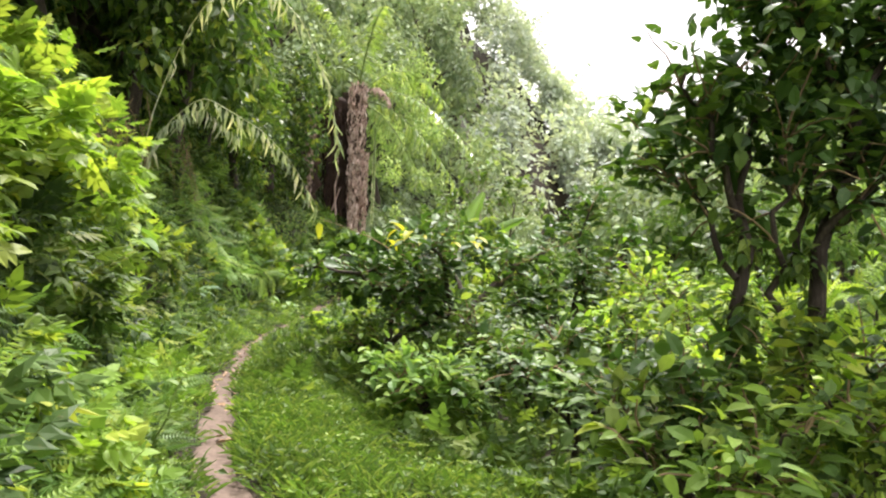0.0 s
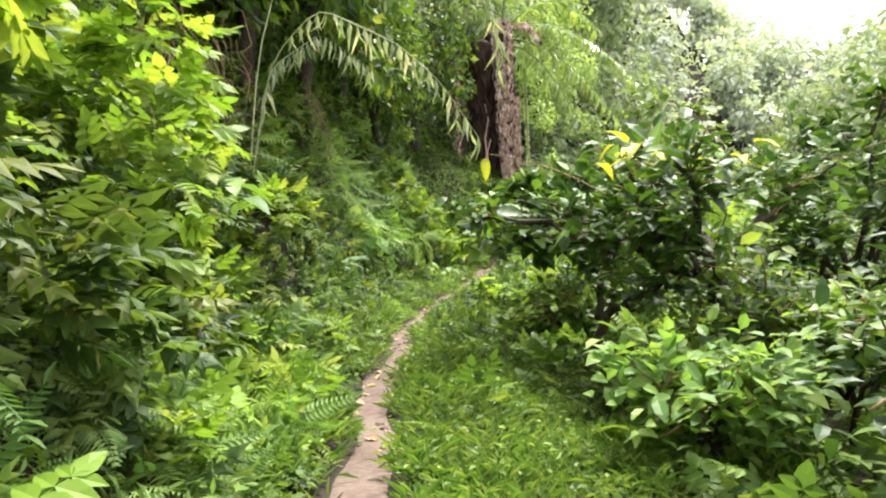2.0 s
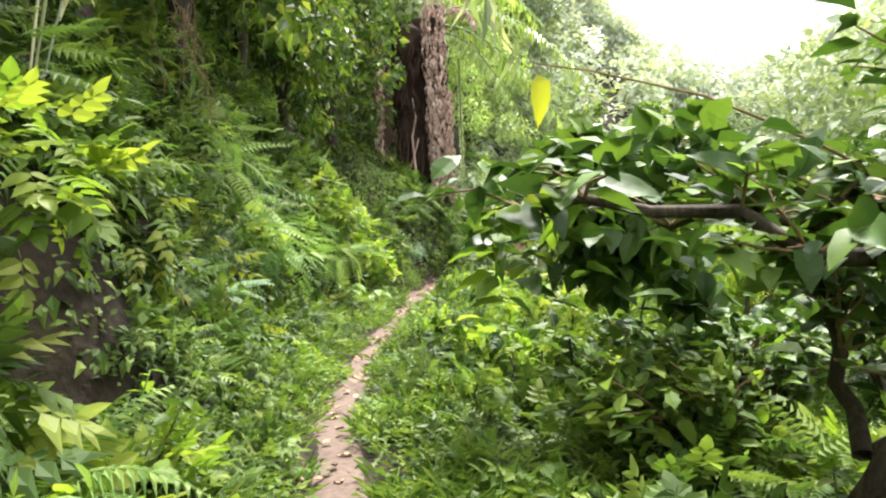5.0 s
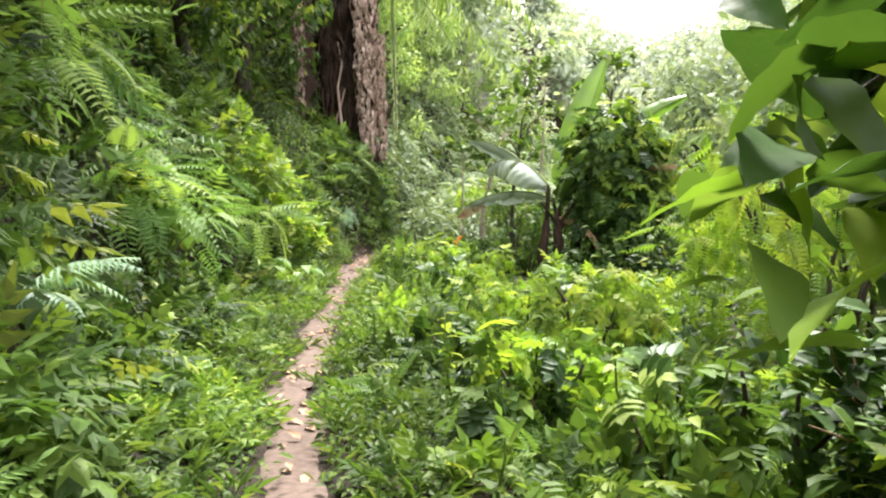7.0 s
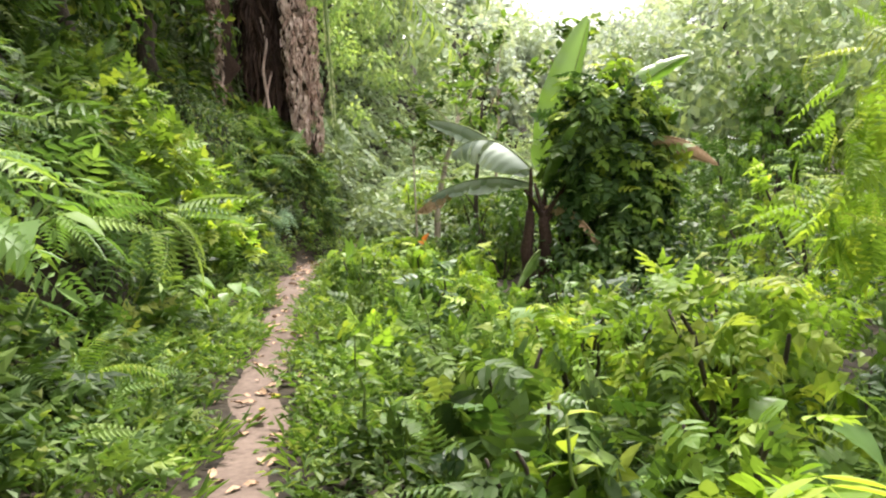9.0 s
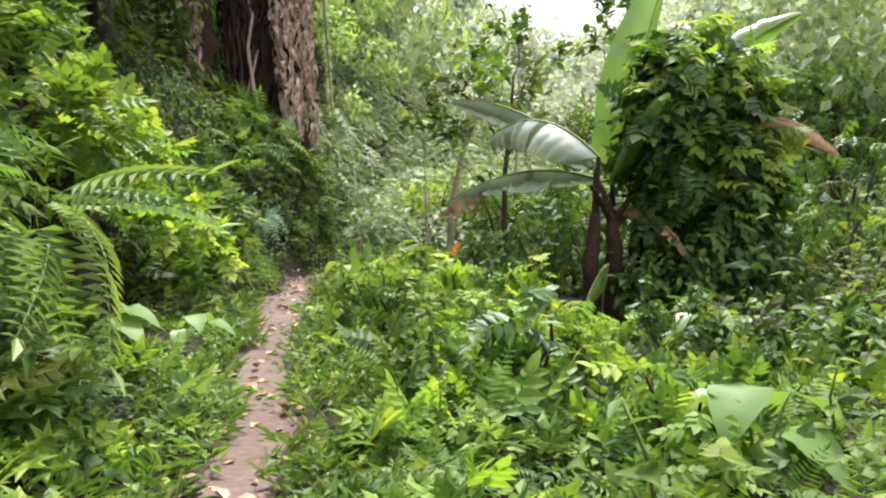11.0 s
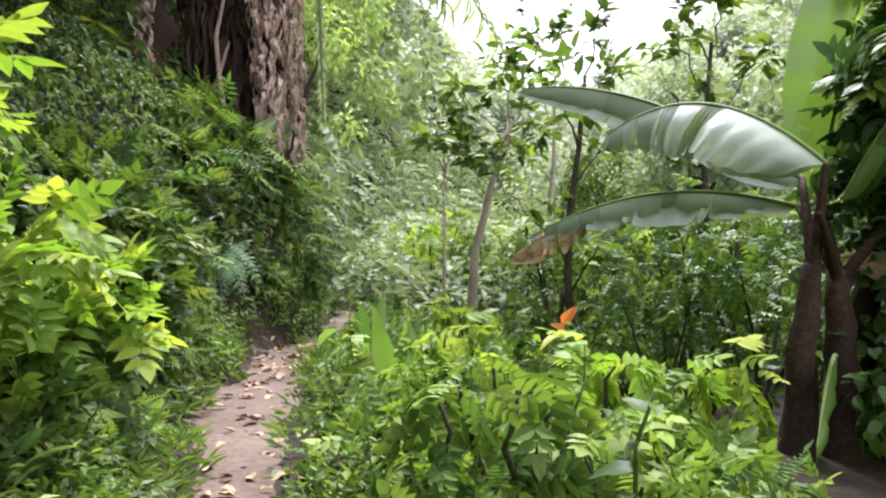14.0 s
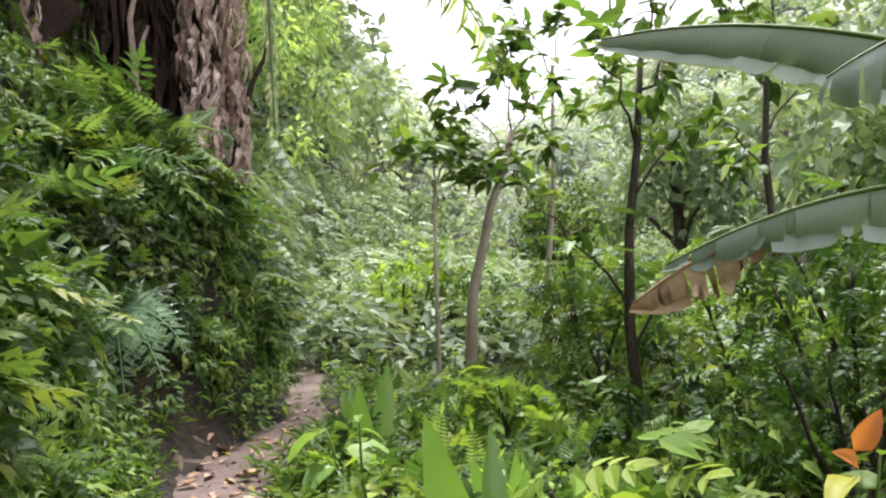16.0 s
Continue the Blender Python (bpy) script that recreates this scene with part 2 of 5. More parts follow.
def tube(points, radii, sides=7, wobble=0.0):
    """A round limb along the points; triangles."""
    pts = np.array(points, float)
    n = len(pts)
    radii = np.broadcast_to(radii, n)
    tan = unit(np.gradient(pts, axis=0))
    ref = np.array([0.31, 0.95, 0.05]) if abs(tan[0][2]) > 0.7 else np.array([0.02, 0.1, 1.0])
    a = np.linspace(0, 2 * math.pi, sides, endpoint=False)
    u = unit(np.cross(tan, ref))
    w = np.cross(tan, u)
    r = radii[:, None] * (1 + wobble * rng.uniform(-1, 1, (n, sides)))
    v = pts[:, None] + r[..., None] * (np.cos(a)[None, :, None] * u[:, None] + np.sin(a)[None, :, None] * w[:, None])
    v = np.concatenate([v.reshape(-1, 3), pts[-1:] + tan[-1:] * radii[-1] * 0.5])
    f = []
    for i in range(n - 1):
        for j in range(sides):
            p, q = i * sides + j, i * sides + (j + 1) % sides
            f += [(p, q, q + sides), (p, q + sides, p + sides)]
    top = (n - 1) * sides
    f += [(top + j, top + (j + 1) % sides, n * sides) for j in range(sides)]
    return v, np.array(f)


def bow(a, b, sag=0.0, n=8, jitter=0.0, seed=0):
    """Points from a to b, bowed upwards by sag and a little crooked."""
    s = np.linspace(0, 1, n)[:, None]
    p = np.array(a, float) * (1 - s) + np.array(b, float) * s
    p[:, 2] += 4 * sag * (s * (1 - s))[:, 0]
    g = np.random.default_rng(seed)
    p[1:-1] += g.normal(0, jitter, (n - 2, 3)) if jitter else 0
    return p


# ---- the lie of the land ----
PATH = [(0.6, -12.0, 0.0), (0.35, -3.0, 0.0), (-0.3, 1.5, 0.0), (-1.33, 4.8, 0.0), (-1.9, 6.55, 0.0), (-2.45, 8.55, -0.04), (-3.15, 12.4, -0.06), (-3.42, 13.6, -0.1), (-3.74, 16.5, -0.18),
        (-3.98, 21.5, -0.22), (-4.12, 25.5, -0.16), (-4.05, 28.4, -0.08), (-3.2, 30.8, 0.0), (-2.6, 37.0, 0.1), (-1.0, 48.0, 0.4), (4.0, 70.0, 1.0)]
PX, PY, PZ = (np.array(c) for c in zip(*PATH))


def smooth_interp(y, ys, vs):
    return sum(np.interp(y + o, ys, vs) for o in (-1.0, -0.5, 0.0, 0.5, 1.0)) / 5


def path_x(y):
    return smooth_interp(y, PY, PX) + 0.05 * np.sin(y * 1.9) + 0.03 * np.sin(y * 4.3 + 1)


def bare(y):
    """How much the trodden ground widens at its two bare places."""
    return 0.2 * np.exp(-((y - 26.3) / 1.4) ** 2) + 0.22 * np.exp(-((y - 29.0) / 0.8) ** 2)


def path_z(y):
    return smooth_interp(y, PY, PZ)


def waves(x, y, k, seed):
    g = np.random.default_rng(seed)
    out = 0
    for _ in range(6):
        a, f, ph = g.uniform(0, 6.28), k * g.uniform(0.6, 1.6), g.uniform(0, 6.28)
        out = out + np.sin((x * np.cos(a) + y * np.sin(a)) * f + ph)
    return out / 6


# dark hollows under the overhanging creepers: x, y, radius, depth
HOLLOWS = [(-5.35, 22.6, 0.8, 2.6), (-4.3, 10.3, 0.6, 1.8), (-3.45, 8.1, 0.42, 1.0), (-5.4, 18.6, 0.7, 2.4), (-4.75, 15.4, 0.55, 1.5)]


def land(x, y):
    """Height of the ground: the worn path, the steep bank on one side, the flat of the valley on the other, wooded hills round about."""
    d = path_x(y) - x
    near = np.clip((31 - y) / 5, 0, 1)
    bank = np.interp(d, [0.25, 0.6, 1.1, 1.7, 2.5, 3.4, 6, 12, 30, 60, 400], [0, 0.12, 0.5, 1.5, 3.2, 4.6, 7.0, 12, 25, 34, 40])
    bank_far = np.interp(d, [0.3, 0.6, 1.0, 2.0, 4.5, 8, 16, 30, 60, 400], [0, 0.7, 1.9, 3.0, 4.6, 7, 12, 22, 32, 40])
    left = bank * near + bank_far * (1 - near)
    left = left * (1 + 0.16 * waves(x, y, 0.9, 3)) + np.clip(left, 0, 1) * 0.45 * waves(x, y, 2.3, 4)
    right = np.interp(-d, [0.25, 0.6, 1.5, 4, 10, 25, 45, 80, 140, 400], [0, 0.02, -0.08, -0.4, -0.75, -0.8, 3, 12, 26, 40])
    right = right + np.clip(-d - 0.3, 0, 1) * 0.09 * waves(x, y, 1.5, 5)
    hill = 30 * np.exp(-(((x + 10) / 12) ** 2 + ((y - 76) / 20) ** 2)) + 8 * np.exp(-(((x - 58) / 24) ** 2 + ((y - 92) / 30) ** 2))
    ramp_up = np.clip((y - 95) / 55, 0, 1)
    hill = hill + ramp_up ** 2 * (3 - 2 * ramp_up) * np.interp(x, [-60, 0, 14, 21, 28, 36, 46, 57, 62, 100, 160], [53, 50, 40, 29, 21, 16, 15, 18, 21, 32, 42])
    dent = sum(k * np.exp(-(((x - hx) / r) ** 2 + ((y - hy) / r) ** 2)) for hx, hy, r, k in HOLLOWS)
    left = np.maximum(left - dent, np.minimum(left, 0.25))
    return path_z(y) + np.where(d > 0, left, right) + hill * np.clip((y - 34) / 20, 0, 1)


def grid_lines(lo, hi, step, far, grow=1.22):
    mid = list(np.arange(lo, hi, step))
    for sign, start, end in ((1, mid[-1], far), (-1, mid[0], -far)):
        g, p, out = step, start, []
        while abs(p) < far:
            g *= grow
            p += sign * g
            out.append(p)
        mid = mid + out if sign > 0 else out[::-1] + mid
    return np.array(mid)


def sheet(name, gx, gy, height, material):
    X, Y = np.meshgrid(gx, gy)
    v = np.stack([X.ravel(), Y.ravel(), height(X.ravel(), Y.ravel())], 1)
    i = np.arange((len(gy) - 1) * len(gx)).reshape(len(gy) - 1, len(gx))[:, :-1].ravel()
    w = len(gx)
    return mesh_of(name, v, np.stack([i, i + 1, i + 1 + w, i + w], 1), material, True)


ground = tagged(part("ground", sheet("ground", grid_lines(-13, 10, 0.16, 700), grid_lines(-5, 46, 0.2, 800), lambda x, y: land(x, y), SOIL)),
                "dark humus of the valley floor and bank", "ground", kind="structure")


def path_strip():
    ys = np.arange(-11, 60, 0.07)
    ss = np.linspace(-1, 1, 15)
    Y, S = np.meshgrid(ys, ss, indexing="ij")
    wide = 0.18 + 0.03 * waves(Y, S * 0.2, 2.0, 11) + 0.02 * waves(Y, S * 4, 9.0, 12) + 0.07 * np.clip((Y - 16) / 6, 0, 1) + bare(Y)
    X = path_x(Y) + S * wide
    Z = land(X, Y) + 0.012 - 0.03 * S ** 4 + 0.012 * waves(X, Y, 9, 13) * (1 - S ** 2) + 0.006 * waves(X, Y, 30, 14)
    v = np.stack([X, Y, Z], -1).reshape(-1, 3)
    i = np.arange(len(ys) * 15).reshape(len(ys), 15)[:-1, :-1].ravel()
    return mesh_of("footpath", v, np.stack([i, i + 1, i + 16, i + 15], 1), EARTH, True)


footpath = tagged(part("footpath", path_strip()), "narrow trodden path of bare brown earth", "path", kind="structure")

# ---- plants too many to count ----


def slope_normal(x, y):
    e = 0.15
    n = np.stack([(land(x - e, y) - land(x + e, y)) / (2 * e), (land(x, y - e) - land(x, y + e)) / (2 * e), np.ones_like(x)], 1)
    return unit(n)


def tufts(xs, ys, per, radius, height, length, width, blank, seed, lift=0.0, hang=0.0):
    """Plants of `per` leaves each, spread round their stalks on the slope."""
    g = np.random.default_rng(seed)
    n = len(xs)
    nor = slope_normal(xs, ys)
    grow = unit(nor * 0.6 + np.array([0, 0, 0.6]))
    tall = height * g.uniform(0.35, 1.25, n) * (1 + 0.6 * waves(xs, ys, 2.2, 91))
    base = np.stack([xs, ys, land(xs, ys)], 1)
    k = np.repeat(np.arange(n), per)
    a, s = g.uniform(0, 6.283, len(k)), g.uniform(0.15, 1, len(k)) ** 0.7
    side = unit(np.cross(grow, np.array([0.3, 0.9, 0.1])))
    fwd = np.cross(grow, side)
    out = np.cos(a)[:, None] * side[k] + np.sin(a)[:, None] * fwd[k]
    r = radius * np.sqrt(g.uniform(0.02, 1, len(k)))
    pos = base[k] + out * r[:, None] + grow[k] * (tall[k] * s + lift)[:, None]
    down = np.array([0, 0, -1.0])
    along = out + grow[k] * g.uniform(-0.5, 0.6, len(k))[:, None] + down * (hang * g.uniform(0.3, 1.2, len(k)))[:, None]
    up = grow[k] + g.normal(0, 0.35, (len(k), 3))
    sz = g.uniform(0.6, 1.3, len(k))
    return scatter(blank, pos, along, up, length * sz, width * sz)


def free_of_path(x, y, gap):
    return np.abs(x - path_x(y)) > gap + bare(y) + 0.05 * np.sin(y * 5.0) + 0.04 * np.sin(y * 11.0)


def spots(n, x0, x1, y0, y1, seed, gap=0.22, rel=True):
    """Random places; x is counted from the path's middle."""
    g = np.random.default_rng(seed)
    y = g.uniform(y0, y1, n)
    x = g.uniform(x0, x1, n) + (path_x(y) if rel else 0)
    ok = free_of_path(x, y, gap)
    return x[ok], y[ok]


def stuff(name, vf, material, label, category="plants"):
    return tagged(part(name, mesh_of(name, *vf, material)), label, category, kind="stuff")


FEATHER = pinnate(6)


def sprig(pairs, leaf=0.36, wide=0.42, lean=0.55, droop=0.2, taper=0.5, fall=0.25, start=0.12, blank=LANCE):
    """A leafy shoot, one long: paired pointed leaves and an end leaf on a bowed stalk, all of one piece."""
    s = np.linspace(0, 1, pairs + 1) * (1 - leaf * 0.7)
    vs = [np.array([0, q, -droop * q * q]) for q in s] + [np.array([0.014, q, -droop * q * q - 0.01]) for q in s[:-1]]
    fs = [(i, i + 1, pairs + 1 + i) for i in range(pairs)]
    v0, f0 = blank

    def add(root, a, ln):
        c, sn = math.cos(a), math.sin(a)
        v = v0 * (ln * wide, ln, ln * 0.7)
        v = np.stack([v[:, 0] * c + v[:, 1] * sn, -v[:, 0] * sn + v[:, 1] * c, v[:, 2]], 1)
        v[:, 2] -= fall * np.abs(v[:, 0])
        k = len(vs) - 1
        vs.extend(v[1:] + vs[root])
        fs.extend(tuple(root if q == 0 else k + q for q in t) for t in f0)

    for i in range(1, pairs + 1):
        q = i / pairs
        if q >= start:
            for side in (-1, 1):
                add(i, side * (math.pi / 2 - lean * (0.5 + 0.5 * q)), leaf * (1 - taper * abs(q - 0.4)) * (0.94 if side < 0 else 1.04))
    add(pairs, 0.08, leaf)
    return np.array(vs), np.array(fs)


POINTED = (np.array([[0, 0, 0], [-0.34, 0.16, 0.05], [0.34, 0.16, 0.05], [-0.46, 0.4, 0.06], [0.46, 0.4, 0.06], [-0.3, 0.7, 0.0], [0.3, 0.7, 0.0], [0, 1, -0.16], [0, 0.45, -0.04]]),
           np.array([[0, 8, 1], [1, 8, 3], [3, 8, 5], [5, 8, 7], [0, 2, 8], [2, 4, 8], [4, 6, 8], [6, 7, 8]]))
SPRIG, SPRIG_FULL, SPRIG_LANCE = sprig(3, 0.46, 0.55), sprig(3, 0.5, 0.62, 0.4, 0.3, blank=POINTED), sprig(4, 0.42, 0.26, 0.75, 0.35, blank=POINTED)
FEATHER_BIG, FEATHER_LONG = sprig(9, 0.3, 0.34, 0.35, 0.35, 0.9, 0.2), sprig(13, 0.24, 0.3, 0.3, 0.4, 1.0, 0.2, 0.2, DIAMOND)
HAND, STAR = whorl(5, LANCE, 3.4, 0.15), whorl(7, LANCE, 5.4, 0.25)


def mounds(c, r, axis, per, blank, size, seed, droop=0.4, squash=1.0):
    """Bushes: shoots that spread from inside each mound over its outer side."""
    g = np.random.default_rng(seed)
    k = np.repeat(np.arange(len(c)), per)
    d = unit(g.normal(0, 1, (len(k), 3)) + axis[k] * 1.1)
    pos = c[k] + d * (r[k] * g.uniform(0.3, 1.0, len(k)) ** 0.6)[:, None] * (1, 1, squash)
    along = unit(d + g.normal(0, 0.45, d.shape) + (0, 0, -droop))
    z = size * g.uniform(0.65, 1.3, len(k)) * g.uniform(0.75, 1.25, len(c))[k]
    return scatter(blank, pos, along, d * 0.6 + (0, 0, 0.8) + g.normal(0, 0.25, d.shape), z, z)


def mounds_at(n, x0, x1, y0, y1, seed, r, per, blank, size, gap=0.4, droop=0.4, sink=0.1, keep=1.05, squash=0.8):
    """Mounds strewn on the land, x counted from the path's middle; sink: how far of their radius they stand out."""
    x, y = strew(n, x0, x1, y0, y1, seed, gap, keep)
    g = np.random.default_rng(seed + 500)
    rad = r * g.uniform(0.6, 1.35, len(x))
    # clear of the walker, and low before the foot of the palm
    ok = (np.abs(x - path_x(y)) > gap * 0.5 + rad * 0.9 + size * 0.55 + bare(y)) & ~((y > 26) & (y < 33.6) & (x < -3.4) & (land(x, y) + rad * 1.25 > 0.75 + (y - 21.2) * 0.214))
    # the mouth of the largest hollow stays open
    ok &= ~((y > 19.4) & (y < 22.3) & (x < -4.3) & (x > -5.6) & (land(x, y) + rad * 1.2 > 0.55))
    x, y, rad = x[ok], y[ok], rad[ok]
    nor = slope_normal(x, y)
    axis = unit(nor * 0.8 + np.array([0, 0, 0.5]))
    return mounds(np.stack([x, y, land(x, y)], 1) + axis * (rad * sink)[:, None], rad, axis, per, blank, size, seed + 700, droop, squash)


def mounds_on(places, per, blank, size, seed, axis=(0.5, -0.5, 0.6), droop=0.4):
    """Mounds at given places (x, y, height above the land, radius)."""
    p = np.array(places, float)
    c = np.stack([p[:, 0], p[:, 1], land(p[:, 0], p[:, 1]) + p[:, 2]], 1)
    return mounds(c, p[:, 3], np.tile(unit(np.array(axis, float)), (len(p), 1)), per, blank, size, seed, droop)


def off_hollows(x, y, keep=1.0):
    ok = np.ones(len(x), bool)
    for hx, hy, r, _ in HOLLOWS:
        ok &= (x - hx) ** 2 + ((y - hy) * 0.8) ** 2 > (r * keep) ** 2
    return x[ok], y[ok]


def strew(n, x0, x1, y0, y1, seed, gap=0.24, keep=1.15, clump=0.0):
    """Places off path and hollows; clump thins them out between knots of growth."""
    x, y = off_hollows(*spots(n, x0, x1, y0, y1, seed, gap), keep)
    # kept bare under the bananas: the near-black soil there stands in for shade
    planted = ~((x > -1.1) & (x < 2.8) & (y > 23.6) & (y < 27.6))
    x, y = x[planted], y[planted]
    ok = np.random.default_rng(seed + 1000).uniform(0, 1, len(x)) < 1 - clump * np.clip(0.5 - 1.9 * waves(x, y, 3.1, seed % 5 + 80), 0, 1)
    return x[ok], y[ok]


# low herbs on both sides of the path
stuff("herb_carpet", joined(
    tufts(*strew(4600, -1.5, 3.4, -2, 16, 21, 0.2, keep=0.5, clump=0.45), 12, 0.12, 0.15, 0.055, 0.032, DIAMOND, 22),
    tufts(*strew(5200, -1.3, 4.5, 14, 36, 23, 0.24, keep=0.5, clump=0.5), 12, 0.15, 0.2, 0.065, 0.036, DIAMOND, 24),
    tufts(*strew(1800, 3.0, 16.0, -2, 48, 27, keep=0.5, clump=0.55), 12, 0.4, 0.5, 0.16, 0.08, DIAMOND, 28),
    mounds_at(420, -1.3, -0.4, -1, 31, 201, 0.15, 16, SPRIG, 0.16, 0.3),
    mounds_at(340, 0.75, 5.0, 8.5, 33, 202, 0.3, 15, SPRIG_FULL, 0.2, 0.5),
    mounds_at(260, 0.35, 2.2, 11, 31, 203, 0.17, 14, SPRIG, 0.15, 0.3),
    mounds_at(120, 1.7, 4.5, -1, 9, 204, 0.3, 15, SPRIG_FULL, 0.2, 0.5),
    mounds_at(115, -2.9, -1.0, 20.5, 28.5, 248, 0.3, 30, SPRIG_FULL, 0.2, 0.4, 0.5, 0.4, 1.3),
    mounds_at(140, 0.6, 4.0, 10, 31, 205, 0.25, 12, HAND, 0.12, 0.4, 0.2)), HERB,
    "low green herbs crowding the edges of the path")
stuff("short_grass", joined(
    tufts(*strew(5000, 0.2, 2.6, -1, 11, 51, 0.17, keep=0.5, clump=0.3), 9, 0.09, 0.10, 0.10, 0.012, DIAMOND, 52, hang=-0.9),
    tufts(*strew(3600, -0.9, 0.9, 4, 30, 53, 0.2, keep=0.5, clump=0.5), 8, 0.08, 0.11, 0.13, 0.012, DIAMOND, 54, hang=-0.9),
    tufts(*strew(5000, 0.2, 2.8, -1, 11, 55, 0.17, keep=0.5, clump=0.3), 9, 0.09, 0.06, 0.032, 0.024, DIAMOND, 56)), GRASS,
    "short light-green grass and clover beside the path", "grass")
stuff("feathery_undergrowth", joined(
    mounds_at(190, -1.7, -0.45, -1, 9, 211, 0.15, 12, FEATHER_LONG, 0.3, 0.3, 0.5),
    mounds_at(110, -1.6, -0.5, 9, 30, 212, 0.15, 9, FEATHER_LONG, 0.28, 0.3, 0.5),
    mounds_at(150, 0.6, 3.8, 12, 31, 213, 0.2, 10, FEATHER_LONG, 0.32, 0.4, 0.45),
    mounds_on([(-0.5, 10.9, 0.1, 0.3), (-0.2, 11.8, 0.1, 0.35), (-0.9, 11.2, 0.1, 0.3), (0.1, 10.7, 0.1, 0.3)], 24, FEATHER_LONG, 0.4, 214, (0, -0.4, 1.0), 0.3)), FERN,
    "feathery light-green undergrowth along the path")

# leafy cover of the steep bank
stuff("bank_foliage", joined(
    tufts(*strew(1900, -3.6, -0.7, -3, 17, 31, clump=0.7), 10, 0.22, 0.22, 0.10, 0.042, LANCE, 32, hang=0.5),
    tufts(*strew(2300, -3.8, -0.7, 15, 40, 33, clump=0.7), 10, 0.22, 0.22, 0.10, 0.045, LANCE, 34, hang=0.5),
    mounds_at(230, -3.9, -0.9, -3, 16, 221, 0.34, 30, SPRIG, 0.24, 0.4, 0.5, 0.3),
    mounds_at(220, -3.9, -0.9, 15, 34, 222, 0.34, 30, SPRIG, 0.25, 0.4, 0.5, 0.3),
    mounds_at(120, -3.4, -1.0, 2, 33, 223, 0.3, 16, SPRIG_FULL, 0.24, 0.4, 0.5, 0.35),
    mounds_on([(-4.5, 30.4, 0.1, 0.4), (-4.9, 31.2, 0.0, 0.45), (-5.3, 30.6, 0.0, 0.4), (-4.2, 31.6, 0.2, 0.45), (-5.2, 32.3, 0.0, 0.45), (-6.0, 32.2, 0.0, 0.4), (-4.5, 32.7, 0.3, 0.45), (-5.4, 33.2, 0.1, 0.4),
               (-3.9, 32.4, 0.4, 0.4), (-3.75, 31.2, 0.2, 0.4), (-3.8, 33.4, 0.5, 0.4), (-4.9, 29.6, 0.1, 0.4)], 64, SPRIG, 0.28, 224, droop=0.6),
    tufts(*strew(2000, -5.0, -0.9, 25.5, 36, 49, keep=0.6), 10, 0.28, 0.3, 0.13, 0.06, LANCE, 50, hang=0.7),
    tufts(*strew(1500, -4.2, -1.2, 3, 21, 43, keep=0.75), 10, 0.25, 0.25, 0.12, 0.055, LANCE, 44, hang=0.7),
    tufts(*strew(1300, -1.5, -0.36, 26, 40, 47, 0.36), 10, 0.2, 0.2, 0.11, 0.05, LANCE, 48, hang=0.8),
    tufts(*strew(3600, -14, -3.2, -6, 60, 37, clump=0.7), 10, 0.6, 0.9, 0.3, 0.14, DIAMOND, 38, hang=0.6)), BANK,
    "tangled leafy creepers covering the steep bank")
stuff("hanging_fronds", joined(
    mounds_at(90, -3.6, -1.6, 11, 22, 231, 0.3, 16, SPRIG_LANCE, 0.42, 0.5, 0.8, 0.5),
    mounds_at(60, -3.6, -1.5, 3, 28, 232, 0.3, 12, FEATHER_BIG, 0.45, 0.5, 0.8, 0.5),
    mounds_on([(-5.2, 18.2, 1.0, 0.4), (-5.0, 16.2, 1.0, 0.4), (-4.9, 14.4, 1.2, 0.4), (-4.8, 20.0, 0.9, 0.3)], 20, FEATHER_LONG, 0.55, 233, droop=0.7),
    mounds_on([(-4.6, 30.2, 0.3, 0.3), (-4.1, 31.3, 0.5, 0.3), (-4.9, 31.4, 0.3, 0.3), (-3.9, 32.3, 0.7, 0.3), (-5.4, 30.8, 0.2, 0.3), (-4.5, 32.5, 0.6, 0.3), (-5.2, 29.0, 0.3, 0.3)], 14, SPRIG_LANCE, 0.5, 234, droop=0.8),
    mounds_on([(-4.4, 30.8, 0.4, 0.3), (-5.0, 30.1, 0.3, 0.3), (-3.8, 31.8, 0.6, 0.3)], 12, FEATHER_BIG, 0.5, 235, droop=0.7)), FERN,
    "long drooping fern fronds hanging down the bank")
